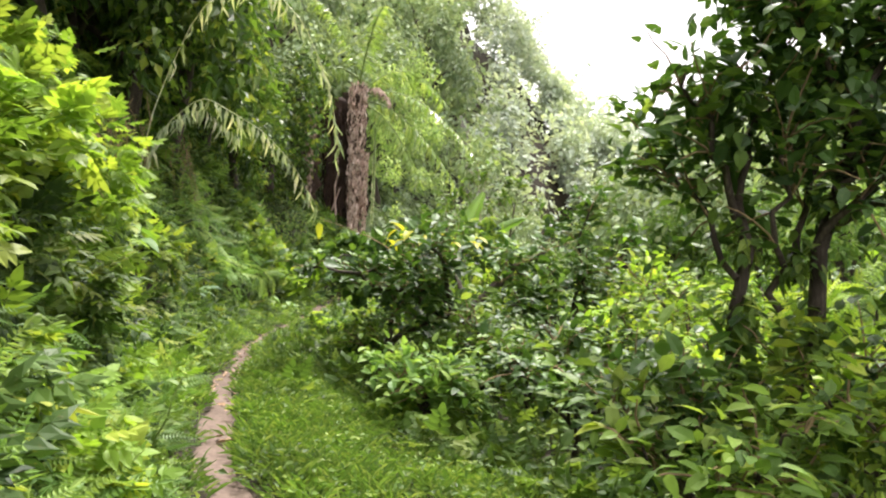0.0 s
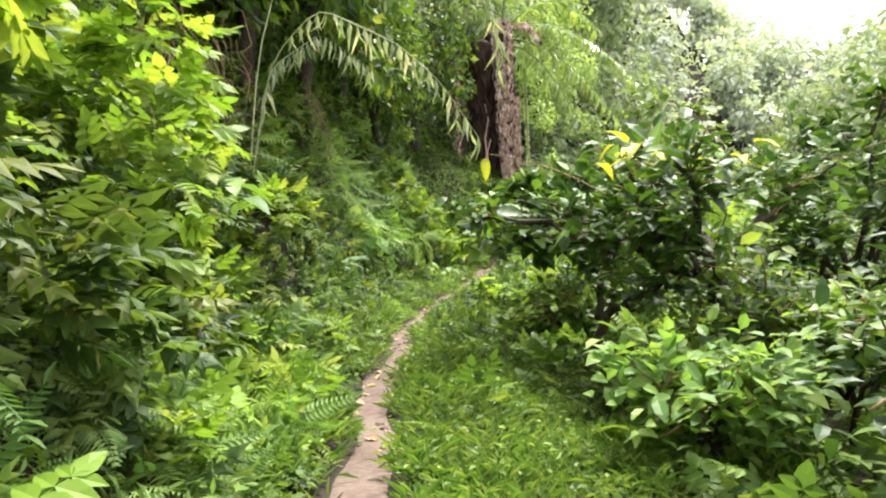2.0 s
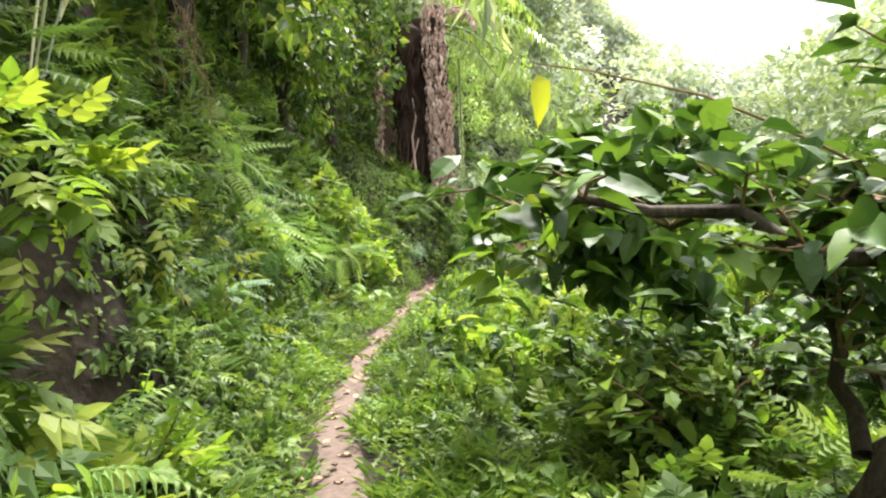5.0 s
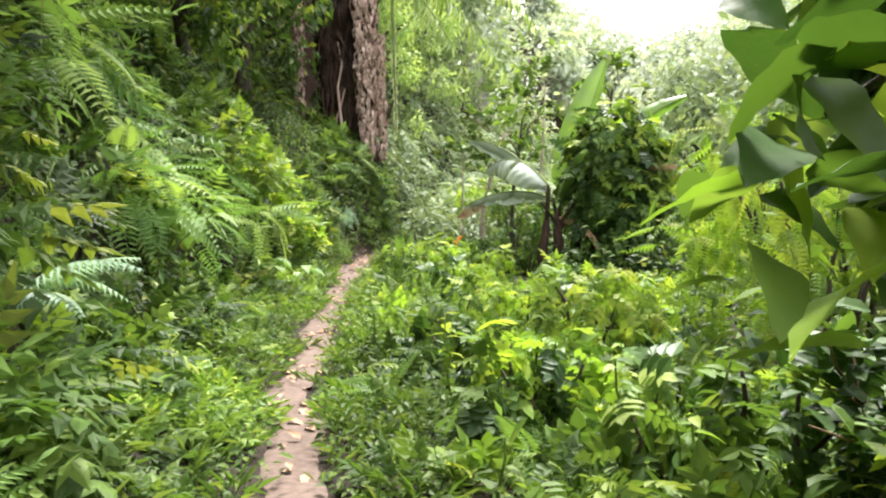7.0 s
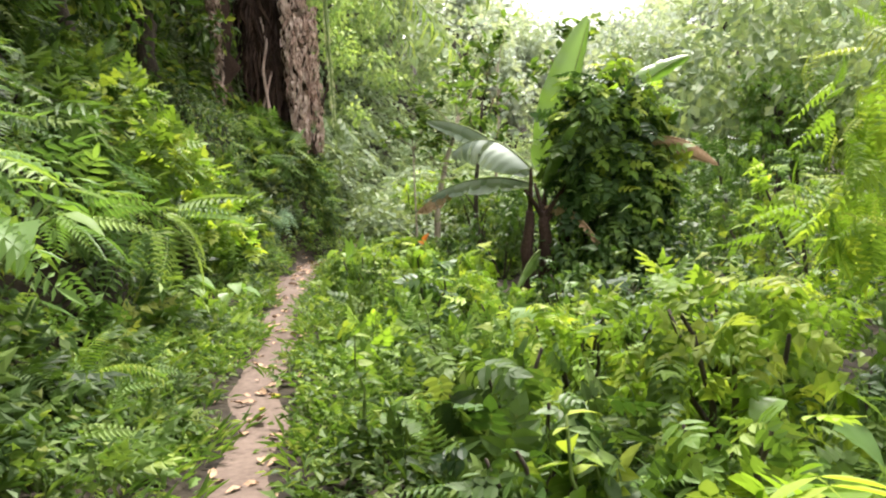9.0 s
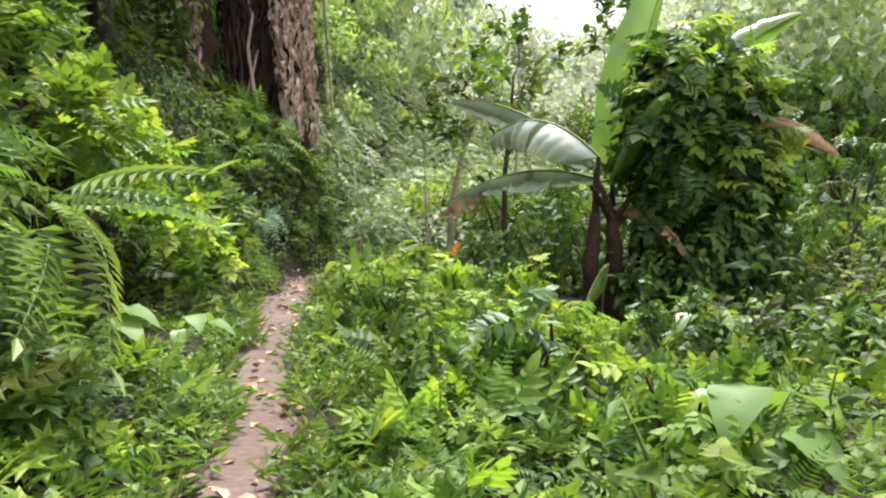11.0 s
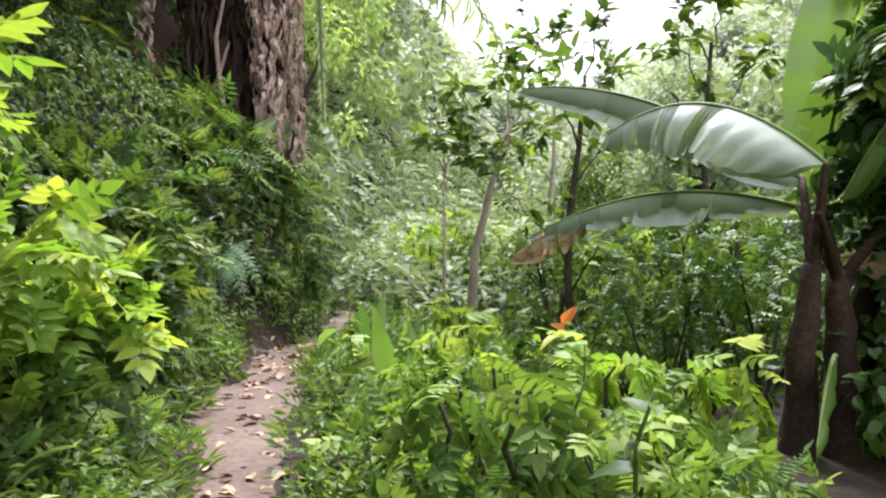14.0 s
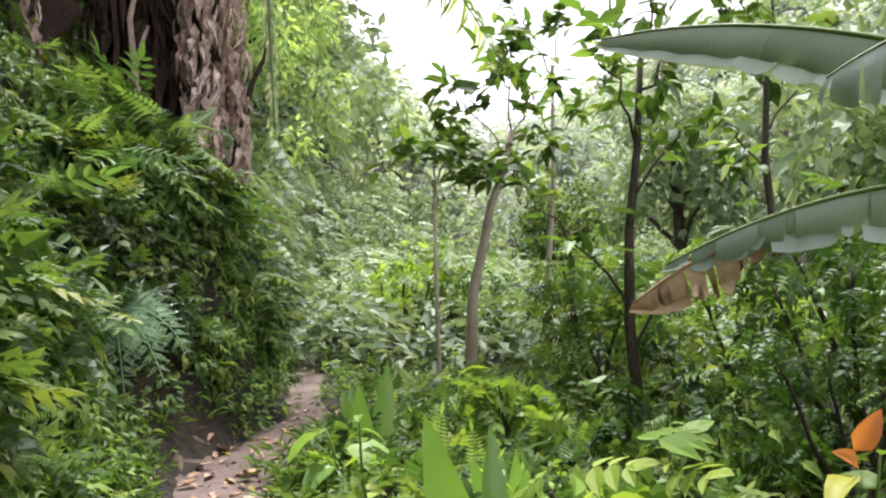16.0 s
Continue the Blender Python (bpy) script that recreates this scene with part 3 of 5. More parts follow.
stuff("young_creeper", joined(
    mounds_at(85, -2.3, -0.6, 3.5, 10.5, 247, 0.26, 22, SPRIG_FULL, 0.19, 0.4, 0.4, 0.3),
    mounds_at(48, -3.4, -1.4, 1.5, 7.0, 242, 0.34, 30, SPRIG_FULL, 0.24, 0.4, 0.4, 0.5),
    mounds_on([(-5.15, 22.0, 1.75, 0.35), (-5.2, 23.2, 1.6, 0.4), (-5.3, 21.2, 1.8, 0.4), (-5.0, 24.0, 0.8, 0.4), (-4.95, 24.9, 0.5, 0.4), (-5.4, 22.4, 1.8, 0.45), (-5.3, 23.8, 1.2, 0.45),
               (-3.7, 9.7, 1.3, 0.3), (-3.5, 6.6, 0.9, 0.35), (-3.3, 5.2, 0.9, 0.4), (-3.2, 4.2, 1.2, 0.4), (-2.9, 5.2, 1.0, 0.42), (-3.1, 5.7, 1.6, 0.48), (-2.85, 6.3, 1.2, 0.42), (-3.25, 6.8, 1.6, 0.48), (-3.5, 5.0, 1.4, 0.5), (-2.65, 4.7, 0.9, 0.34), (-3.4, 7.4, 1.1, 0.42)], 56, SPRIG_FULL, 0.22, 243),
    mounds_at(80, -1.7, -0.5, 3, 30, 244, 0.16, 12, STAR, 0.11, 0.3, 0.2),
    mounds_on([(-0.35, 10.9, 0.2, 0.3), (0.3, 11.3, 0.25, 0.35), (0.9, 10.9, 0.2, 0.3), (-1.1, 12.6, 0.2, 0.3)], 34, SPRIG_FULL, 0.2, 246, (0, -0.4, 1.0)),
    mounds_at(90, 0.7, 4.5, 11, 29, 245, 0.24, 16, SPRIG_FULL, 0.18, 0.4, 0.3)), BRIGHT,
    "fresh yellow-green creeper sprawling over bank and shrubs")

stuff("valley_undergrowth", joined(
    tufts(*strew(2400, 4, 26, 8, 40, 73, keep=0.5), 16, 0.6, 1.0, 0.17, 0.09, LANCE, 74, hang=0.4)), BANK,
    "waist-high green undergrowth of the plantation")

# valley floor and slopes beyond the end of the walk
# thicket leaves take a colour paled for haze
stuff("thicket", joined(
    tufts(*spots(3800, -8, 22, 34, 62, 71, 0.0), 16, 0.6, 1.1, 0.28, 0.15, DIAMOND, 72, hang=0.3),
    tufts(*spots(500, -7, 10, 36, 56, 75, 0.0), 8, 0.5, 1.6, 0.8, 0.6, FEATHER, 76, hang=0.3)), HAZY_WOODS,
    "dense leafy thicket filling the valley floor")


def wood(n, x0, x1, y0, y1, seed, size, leaves, leaf, rise=1.25):
    g = np.random.default_rng(seed)
    x, y = g.uniform(x0, x1, n), g.uniform(y0, y1, n)
    ok = ~((x > path_x(y) - 2.5) & (x < path_x(y) + 7) & (y < 50))
    x, y = x[ok], y[ok]
    n = len(x)
    r = size * g.uniform(0.6, 1.35, n)
    k = np.repeat(np.arange(n), leaves)
    lobes = unit(g.normal(0, 1, (n, 9, 3))) * g.uniform(0.3, 0.8, (n, 9, 1))
    lobes[..., 2] = lobes[..., 2] * 1.2 + 0.25
    w = g.integers(0, 9, len(k))
    d = unit(g.normal(0, 1, (len(k), 3)))
    pos = np.stack([x, y, land(x, y) + r * rise], 1)[k] + r[k, None] * (lobes[k, w] + d * g.uniform(0.22, 0.42, (len(k), 1)))
    along = d + g.normal(0, 0.5, d.shape) + (0, 0, -0.5)
    return scatter(DIAMOND, pos, along, d + (0, 0, 0.4), leaf * g.uniform(0.6, 1.4, len(k)), leaf * 0.62 * g.uniform(0.6, 1.4, len(k)))


# both woods carry the haze of the distance in their leaf colour
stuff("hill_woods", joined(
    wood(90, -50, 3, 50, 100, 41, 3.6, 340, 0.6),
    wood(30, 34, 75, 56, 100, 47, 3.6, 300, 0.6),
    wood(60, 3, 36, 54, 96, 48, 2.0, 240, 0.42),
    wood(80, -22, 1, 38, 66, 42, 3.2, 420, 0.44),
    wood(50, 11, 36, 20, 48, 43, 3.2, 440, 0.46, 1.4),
    wood(30, -40, -12, -10, 36, 44, 3.0, 300, 0.5)), HAZY_WOODS, "dense forest on the valley sides", "woods")
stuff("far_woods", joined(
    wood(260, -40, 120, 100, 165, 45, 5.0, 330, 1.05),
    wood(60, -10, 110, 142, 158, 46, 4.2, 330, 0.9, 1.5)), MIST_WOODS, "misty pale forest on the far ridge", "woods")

# ---- single plants ----


def blade(length, width, rows=7, fold=0.25, curl=0.3, ripple=0.0, point=1.0, full=0.62, seed=0, tear=0.0):
    """One leaf with its midrib as a fold: a grid of 5 across; y along from the stalk."""
    g = np.random.default_rng(seed)
    s = np.linspace(0, 1, rows)
    prof = np.clip(np.sin(np.pi * s ** full), 0, 1) ** (0.75 * point)
    prof[0], prof[-1] = 0.03, 0.02
    c = np.array([-1, -0.55, 0, 0.55, 1])
    S, C = np.meshgrid(s, c, indexing="ij")
    half = width / 2 * prof[:, None]
    x = C * half * math.cos(math.atan(fold))
    z = np.abs(C) * half * fold - curl * length * S ** 2 + ripple * length * np.sin(S * 17 + C * 2) * C ** 2 + tear * length * g.normal(0, 1, (rows, 1)) * np.abs(C) ** 2
    y = S * length * (1 - 0.12 * curl * S)
    v = np.stack([x, y, z], -1).reshape(-1, 3)
    f = []
    for i in range(rows - 1):
        for j in range(4):
            p = i * 5 + j
            f += [(p, p + 1, p + 6), (p, p + 6, p + 5)]
    return v, np.array(f)


def aim(pos, along, up, size=1.0):
    y = Vector(along).normalized()
    x = y.cross(Vector(up)).normalized()
    z = x.cross(y)
    return Matrix.LocRotScale(Vector(pos), Matrix((x, y, z)).transposed().to_quaternion(), Vector((size, size, size)))


def hang_leaves(parent, meshes, pos, along, up, size, name="leaf"):
    for i in range(len(pos)):
        ob = part(name, meshes[i % len(meshes)], parent)
        ob.matrix_basis = aim(pos[i], along[i], up[i], float(size[i]))


def tri_mesh(name, vf, material, smooth=True):
    return mesh_of(name, vf[0], vf[1], material, smooth)


# ferns: a ring of arching fronds
def frond(length, pairs, width, sag, blank=LANCE, rise=0.75, leaflet=0.16):
    """An arching frond with paired leaflets; runs along y from the root."""
    s = np.linspace(0, 1, 10)
    mid = np.stack([0 * s, length * s * (1 - 0.25 * sag * s), length * (rise * s - (rise * 0.55 + sag) * s ** 2)], 1)
    t = (np.arange(pairs) + 1.2) / (pairs + 0.6)
    p = np.stack([np.interp(t, s, mid[:, k]) for k in range(3)], 1)
    tan = unit(np.gradient(p, axis=0))
    ln = width * np.sin(np.pi * np.clip(0.14 + 0.86 * t, 0, 1) ** 0.75) ** 0.8 + 0.02 * length
    pieces = [tube(mid, np.linspace(0.008, 0.002, 10) * length, 4)]
    for side in (-1, 1):
        out = unit(np.cross(tan, (0, 0, 1.0)) * side + tan * 0.45 + np.array([0, 0, -0.25]))
        up = unit(np.cross(np.cross(tan, (0, 0, 1.0)), tan))
        pieces.append(scatter(blank, p, out, up, ln, leaflet * width + 0.0 * ln))
    return joined(*pieces)


FROND_MESHES = {}
for kind, mat in (("fern", FERN), ("pale", PALE_FERN), ("young", BRIGHT)):
    FROND_MESHES[kind] = [tri_mesh("frond", frond(1.0, 20, 0.2, sag, rise=r), mat, False) for sag, r in ((0.25, 0.7), (0.45, 0.8), (0.1, 0.6), (0.6, 0.75))]


def fern(at, size, fronds, kind, label, seed, lean=(0, 0), group="ferns on bank and path side"):
    f = thing("fern", at, label, "fern", group)
    g = np.random.default_rng(seed)
    for i in range(fronds):
        a = 6.283 * (i + g.uniform(-0.3, 0.3)) / fronds
        ob = part("frond", FROND_MESHES[kind][i % 4], f)
        along = (math.cos(a) + lean[0], math.sin(a) + lean[1], g.uniform(-0.1, 0.35))
        ob.matrix_basis = aim((0, 0, 0), along, (0, 0, 1), size * g.uniform(0.75, 1.15))
    return f


def on_land(x, y, dz=0.0):
    return (x, y, float(land(np.array([x]), np.array([y]))[0]) + dz)


# ferns: x, y, size, fronds, kind
for i, (x, y, size, n, kind) in enumerate([
        (-3.55, 9.3, 0.75, 9, "fern"), (-3.15, 8.2, 0.5, 8, "young"), (-2.85, 7.1, 0.45, 8, "young"), (-1.6, 7.4, 0.4, 8, "young"), (-1.35, 8.4, 0.38, 7, "young"), (-2.6, 5.4, 0.55, 9, "fern"),
        (-2.2, 4.2, 0.6, 9, "fern"), (-4.0, 10.4, 0.6, 8, "fern"), (-2.9, 3.2, 0.7, 9, "fern"), (-4.6, 13.6, 0.7, 9, "pale"), (-4.9, 15.2, 0.6, 8, "fern"), (-2.1, 13.4, 0.55, 8, "fern"),
        (-2.5, 15.7, 0.55, 9, "fern"), (-1.3, 15.3, 0.5, 8, "young"), (-5.2, 19.4, 0.5, 9, "fern"), (-5.1, 21.0, 0.4, 9, "fern"), (-2.4, 21.8, 0.7, 9, "fern"), (-1.6, 22.6, 0.6, 9, "pale"),
        (-2.7, 23.9, 0.6, 9, "fern"), (-1.9, 25.0, 0.55, 8, "fern"), (-5.5, 27.8, 0.6, 9, "fern"), (-5.3, 29.4, 0.6, 9, "fern"), (-1.0, 20.6, 0.6, 9, "fern"),
        (-3.1, 26.2, 0.5, 8, "young"), (0.3, 21.4, 0.6, 8, "fern"), (-4.7, 17.3, 0.6, 8, "young"), (-5.2, 24.9, 0.6, 8, "fern"), (-3.0, 19.2, 0.5, 8, "fern"), (-3.0, 17.5, 0.45, 8, "young")]):
    fern(on_land(x, y, 0.03), size, n, kind, {"fern": "green fern with arching feathered fronds", "pale": "silvery blue-green fern hanging over the bank", "young": "bright yellow-green young fern by the path"}[kind],
         100 + i, lean=(0.35, -0.25) if x < float(path_x(np.array([y]))[0]) else (0, 0))

# the large silvery fern that bends over the foot of the bank
silver = thing("fern", (-4.62, 28.9, 1.0), "large silvery fern bending over the foot of the bank", "fern", "ferns on bank and path side")


def silver_frond(tip, seed):
    mid = bow((0, 0, 0), tip, 0.16, 12)
    t = np.linspace(0.12, 0.97, 11)
    p = np.stack([np.interp(t, np.linspace(0, 1, 12), mid[:, k]) for k in range(3)], 1)
    tan = unit(np.gradient(p, axis=0))
    face = np.array([0.35, -0.8, 0.5])
    out = [tube(mid, np.linspace(0.009, 0.003, 12), 5)]
    for sd in (-1, 1):
        out.append(scatter(FEATHER_LONG, p, unit(np.cross(tan, face)) * sd + tan * 0.45 + (0, 0, -0.15), np.tile(face, (11, 1)), 0.3 * (1.05 - t) ** 0.7, 0.26 * (1.05 - t) ** 0.7))
    return joined(*out)


for k, tip in enumerate(((0.36, -0.35, -0.42), (0.12, -0.3, -0.5), (0.5, -0.2, -0.25), (-0.15, -0.35, -0.3))):
    part("frond", tri_mesh("frond", silver_frond(tip, k), PALE_FERN, False), silver)
part("root_stock", tri_mesh("root_stock", tube(bow((-0.25, 0.1, -0.45), (0, 0, 0.02), 0.05, 6), np.linspace(0.05, 0.02, 6), 7), BARK), silver)

# broad-leaved herbs: a stalk with leaves in steps
HERB_LEAF = {m.name: [tri_mesh("leaf", blade(1.0, w, 6, 0.25, c, 0.015, seed=k), m) for k, (w, c) in enumerate(((0.5, 0.25), (0.6, 0.4), (0.42, 0.15)))] for m in (HERB, BRIGHT, DARK, BANK, FERN)}


def leafy_herb(at, height, leaves, size, mat, label, seed, group="leafy herbs beside the path", name="leafy_herb"):
    g = np.random.default_rng(seed)
    h = thing(name, at, label, "herb", group)
    top = np.array([g.normal(0, 0.12) * height, g.normal(0, 0.12) * height, height])
    stalk = bow((0, 0, -0.03), top, 0.0, 6, 0.01, seed)
    part("stem", tri_mesh("stem", tube(stalk, np.linspace(0.009, 0.004, 6), 5), STEM), h)
    s = np.linspace(0.3, 1, leaves)
    pos = stalk[0] + (top - stalk[0]) * s[:, None]
    a = np.arange(leaves) * 2.4 + g.uniform(0, 6)
    along = np.stack([np.cos(a), np.sin(a), g.uniform(-0.25, 0.5, leaves)], 1)
    hang_leaves(h, HERB_LEAF[mat.name], pos, along, np.tile((0, 0, 1.0), (leaves, 1)) + g.normal(0, 0.2, (leaves, 3)), size * (1.15 - 0.45 * s) * g.uniform(0.8, 1.2, leaves))
    return h


models = [leafy_herb((0, 0, 0), h, n, sz, m, lab, 200 + k) for k, (h, n, sz, m, lab) in enumerate((
    (0.5, 16, 0.11, BRIGHT, "bright green leafy herb with pointed leaves"), (0.4, 14, 0.13, HERB, "mid-green broad-leaved herb in the undergrowth"), (0.6, 18, 0.11, HERB, "tall green nettle-like herb beside the path"),
    (0.45, 12, 0.15, BANK, "dark green broad-leaved herb on the bank")))]
g = np.random.default_rng(77)
first = [True] * 4
for i in range(150):
    y = g.uniform(2.0, 31.0)
    off = g.choice([g.uniform(-2.0, -0.55), g.uniform(0.75, 4.2), g.uniform(0.6, 2.2)])
    if y < 9 and off > 0:
        off += 0.9
    if off > 2.6 and 23.2 < y < 27.4:
        off -= 1.6
    k = 3 if off < -1.0 and g.random() < 0.6 else int(g.integers(0, 3))
    x = float(path_x(np.array([y]))[0]) + off
    m = pose(*on_land(x, y), g.normal(0, 6), g.normal(0, 6) + (14 if off < 0 else 0), g.uniform(0, 360))
    if first[k]:
        models[k].matrix_basis, first[k] = m, False
    else:
        c = copy_thing(models[k], m)
        c.scale = [g.uniform(0.7, 1.35)] * 3

# woody shrubs with big glossy leaves
BIG_LEAF = [tri_mesh("leaf", blade(1.0, w, 7, f, c, 0.02, seed=k), DARK) for k, (w, f, c) in enumerate(((0.52, 0.2, 0.25), (0.6, 0.3, 0.35), (0.46, 0.15, 0.5), (0.55, 0.35, 0.1)))]
BIG_LEAF += [tri_mesh("leaf", blade(1.0, 0.58, 7, 0.25, 0.3, 0.02, seed=9), HERB), tri_mesh("leaf", blade(1.0, 0.5, 7, 0.2, 0.2, 0.02, seed=8), FERN)]
LIGHT_LEAF = [tri_mesh("leaf", blade(1.0, w, 7, f, c, 0.02, seed=k), BRIGHT) for k, (w, f, c) in enumerate(((0.52, 0.2, 0.25), (0.6, 0.3, 0.35)))]
# mostly dark copies, so the branch beside the path reads as backlit
BROAD_LEAF = [tri_mesh("leaf", blade(1.0, w, 9, 0.18, c, 0.02, full=0.55, seed=20 + k), m) for k, (w, c, m) in enumerate(((0.62, 0.3, DARK), (0.58, 0.2, HERB), (0.64, 0.35, DARK), (0.6, 0.25, BRIGHT), (0.6, 0.15, DARK)))]
YELLOW_LEAF = [tri_mesh("leaf", blade(1.0, 0.45, 7, 0.3, 0.5, 0.02), YELLOW)]


def woody(name, at, label, category, trunk, limbs, twigs, leaves, size, seed, bark=BARK, meshes=BIG_LEAF, extra=0, spread=0.35, flat=0.5, group="", fill=DARK):
    """A shrub or small tree: trunk and limbs as (points, radii) in its own place, leaves along twigs that leave the limbs' outer halves."""
    g = np.random.default_rng(seed)
    t = thing(name, at, label, category, group)
    for pts, r in trunk:
        part("trunk", tri_mesh("trunk", tube(pts, r, 9, 0.08), bark), t)
    tips, ways, grown = [], [], []
    for a, b, r, sag in limbs:
        p = bow(a, b, sag, 9, 0.035, int(g.integers(1e6)))
        part("limb", tri_mesh("limb", tube(p, np.linspace(r, r * 0.35, 9), 7, 0.06), bark), t)
        for _ in range(twigs):
            q = p[int(g.integers(3, 9))]
            d = unit(g.normal(0, 1, 3) * (1, 1, flat) + unit(p[-1] - p[0]) * 0.7 + (0, 0, 0.25))
            e = q + d * spread * g.uniform(0.5, 1.4)
            w = bow(q, e, 0.03, 5, 0.012, int(g.integers(1e6)))
            grown.append(tube(w, np.linspace(0.009, 0.004, 5), 5))
            tips.append(w)
            ways.append(d)
    tagged(part("twig_work", tri_mesh("twig_work", joined(*grown), TWIG), t), kind="stuff")
    tips, ways = np.array(tips), np.array(ways)

    def lots(n):
        k = g.integers(0, len(tips), n)
        q = tips[k, g.integers(1, 5, n)]
        a = unit(g.normal(0, 1, (n, 3)) * (1, 1, 0.5) + ways[k] * 0.8 + (0, 0, -0.1))
        return q, a, np.array([0, 0, 1.0]) + g.normal(0, 0.35, (n, 3)), size * g.uniform(0.6, 1.25, n)

    q, a, u, z = lots(leaves)
    hang_leaves(t, meshes, q, a, u, z)
    if extra:
        q, a, u, z = lots(extra)
        q = q + g.normal(0, 0.10, q.shape)
        tagged(part("foliage", mesh_of("foliage", *scatter(OVATE, q, a, u, z * 0.9, z * 0.5), fill), t), kind="stuff")
    return t


# the wide shrub that leans over the path
bush = woody("shrub", on_land(-0.85, 10.2), "wide dark-stemmed shrub with glossy leaves leaning over the path", "shrub",
             [(bow((0, 0, -0.1), (0.22, -0.25, 0.62), 0, 6, 0.02, 1), [0.075, 0.06, 0.055, 0.05, 0.05, 0.045]), (bow((1.25, -0.5, -0.15), (1.15, -0.6, 1.0), 0, 6, 0.03, 2), [0.11, 0.1, 0.09, 0.085, 0.08, 0.08])],
             [((0.2, -0.2, 0.6), (0.95, -0.9, 1.05), 0.045, 0.05), ((0.15, -0.2, 0.6), (0.3, 0.6, 1.25), 0.04, 0.05), ((0.95, -0.6, 1.0), (-1.05, 0.1, 1.55), 0.05, 0.12), ((1.1, -0.6, 1.0), (0.6, -1.3, 1.35), 0.05, 0.15),
              ((1.15, -0.6, 1.0), (2.2, -0.2, 1.9), 0.06, 0.1), ((1.1, -0.6, 0.95), (1.0, 1.1, 1.9), 0.05, 0.15), ((1.15, -0.6, 0.8), (0.7, -2.0, 1.85), 0.05, 0.1), ((0.9, -0.5, 1.0), (-0.75, 0.95, 1.55), 0.04, 0.2),
              ((1.0, -0.6, 1.0), (0.5, -0.2, 2.0), 0.045, 0.1), ((0.8, -0.4, 1.1), (0.5, -0.9, 1.7), 0.03, 0.1), ((0.9, -0.5, 1.2), (0.2, 0.7, 1.5), 0.04, 0.15)],
             16, 300, 0.19, 301, extra=1500, spread=0.36, flat=0.25)
# its yellowing leaves on the crown
g = np.random.default_rng(12)
n = 16
hang_leaves(bush, YELLOW_LEAF, np.stack([g.uniform(0.2, 1.3, n), g.uniform(-2.1, -1.2, n), g.uniform(1.9, 2.05, n)], 1), np.stack([g.normal(-0.4, 0.7, n), g.normal(-0.4, 0.7, n), g.uniform(-0.2, 0.3, n)], 1),
            np.tile((0, 0, 1.0), (n, 1)), np.full(n, 0.2))
hang_leaves(bush, YELLOW_LEAF, np.array([[-0.95, 0.55, 2.2]]), np.array([[0.15, -0.1, -1.0]]), np.array([[0.3, -1.0, 0.3]]), [0.24])
part("twig", tri_mesh("twig", tube(bow((0.5, 0.2, 1.6), (-0.95, 0.55, 2.25), 0.1, 7, 0.01, 5), np.linspace(0.01, 0.004, 7), 5), TWIG), bush)

# the overgrown shrub behind it and the dark young tree
woody("shrub", on_land(1.9, 11.6), "rounded green shrub with glossy leaves", "shrub",
      [(bow((0, 0, -0.1), (0.1, 0.1, 1.0), 0, 6, 0.03, 3), np.linspace(0.08, 0.06, 6))],
      [((0.1, 0.1, 0.9), (x, y, z), 0.04, 0.1) for x, y, z in ((-1.1, -0.3, 2.3), (0.2, -0.6, 2.9), (1.1, 0.2, 2.6), (-0.3, 0.8, 2.6), (-0.9, -0.9, 1.5), (0.9, -0.9, 1.6), (0.1, -1.2, 2.0))], 12, 220, 0.2, 302, extra=1300, spread=0.45)
young_tree = woody("young_tree", on_land(2.05, 5.0), "dark young tree with two crooked stems and drooping round leaves", "tree",
      [(bow((-0.1, 0, -0.1), (-0.1, 0.05, 2.3), 0, 8, 0.03, 4), np.linspace(0.06, 0.04, 8)), (bow((0.1, 0, -0.1), (0.62, -0.05, 2.9), 0, 8, 0.05, 6), np.linspace(0.07, 0.045, 8))],
      [((-0.1, 0.05, 2.2), (-0.55, -0.2, 3.1), 0.03, 0.1), ((-0.1, 0.05, 2.2), (0.2, 0.2, 3.4), 0.03, 0.1), ((0.6, -0.05, 2.8), (0.9, -0.3, 3.6), 0.035, 0.1), ((0.5, -0.05, 2.4), (1.4, 0.2, 3.2), 0.03, 0.1),
       ((-0.1, 0, 1.8), (-0.5, 0.3, 2.5), 0.025, 0.1), ((0.4, 0, 2.0), (0.9, -0.4, 2.7), 0.03, 0.1), ((0.6, 0, 2.8), (0.1, -0.3, 3.5), 0.03, 0.1), ((0.2, 0, 0.8), (1.0, -0.3, 1.2), 0.025, 0.1), ((0, 0, 0.7), (-0.6, -0.5, 1.0), 0.02, 0.1), ((0.3, 0, 1.8), (0.5, 0.3, 3.0), 0.03, 0.05), ((0.5, 0, 2.2), (1.3, -0.2, 2.5), 0.03, 0.05), ((0.2, 0, 1.6), (0.1, -0.2, 2.7), 0.03, 0.05)],
      16, 260, 0.17, 303, extra=2600, spread=0.5, flat=0.9)
CROWN_AT = np.array(on_land(2.05, 5.0))
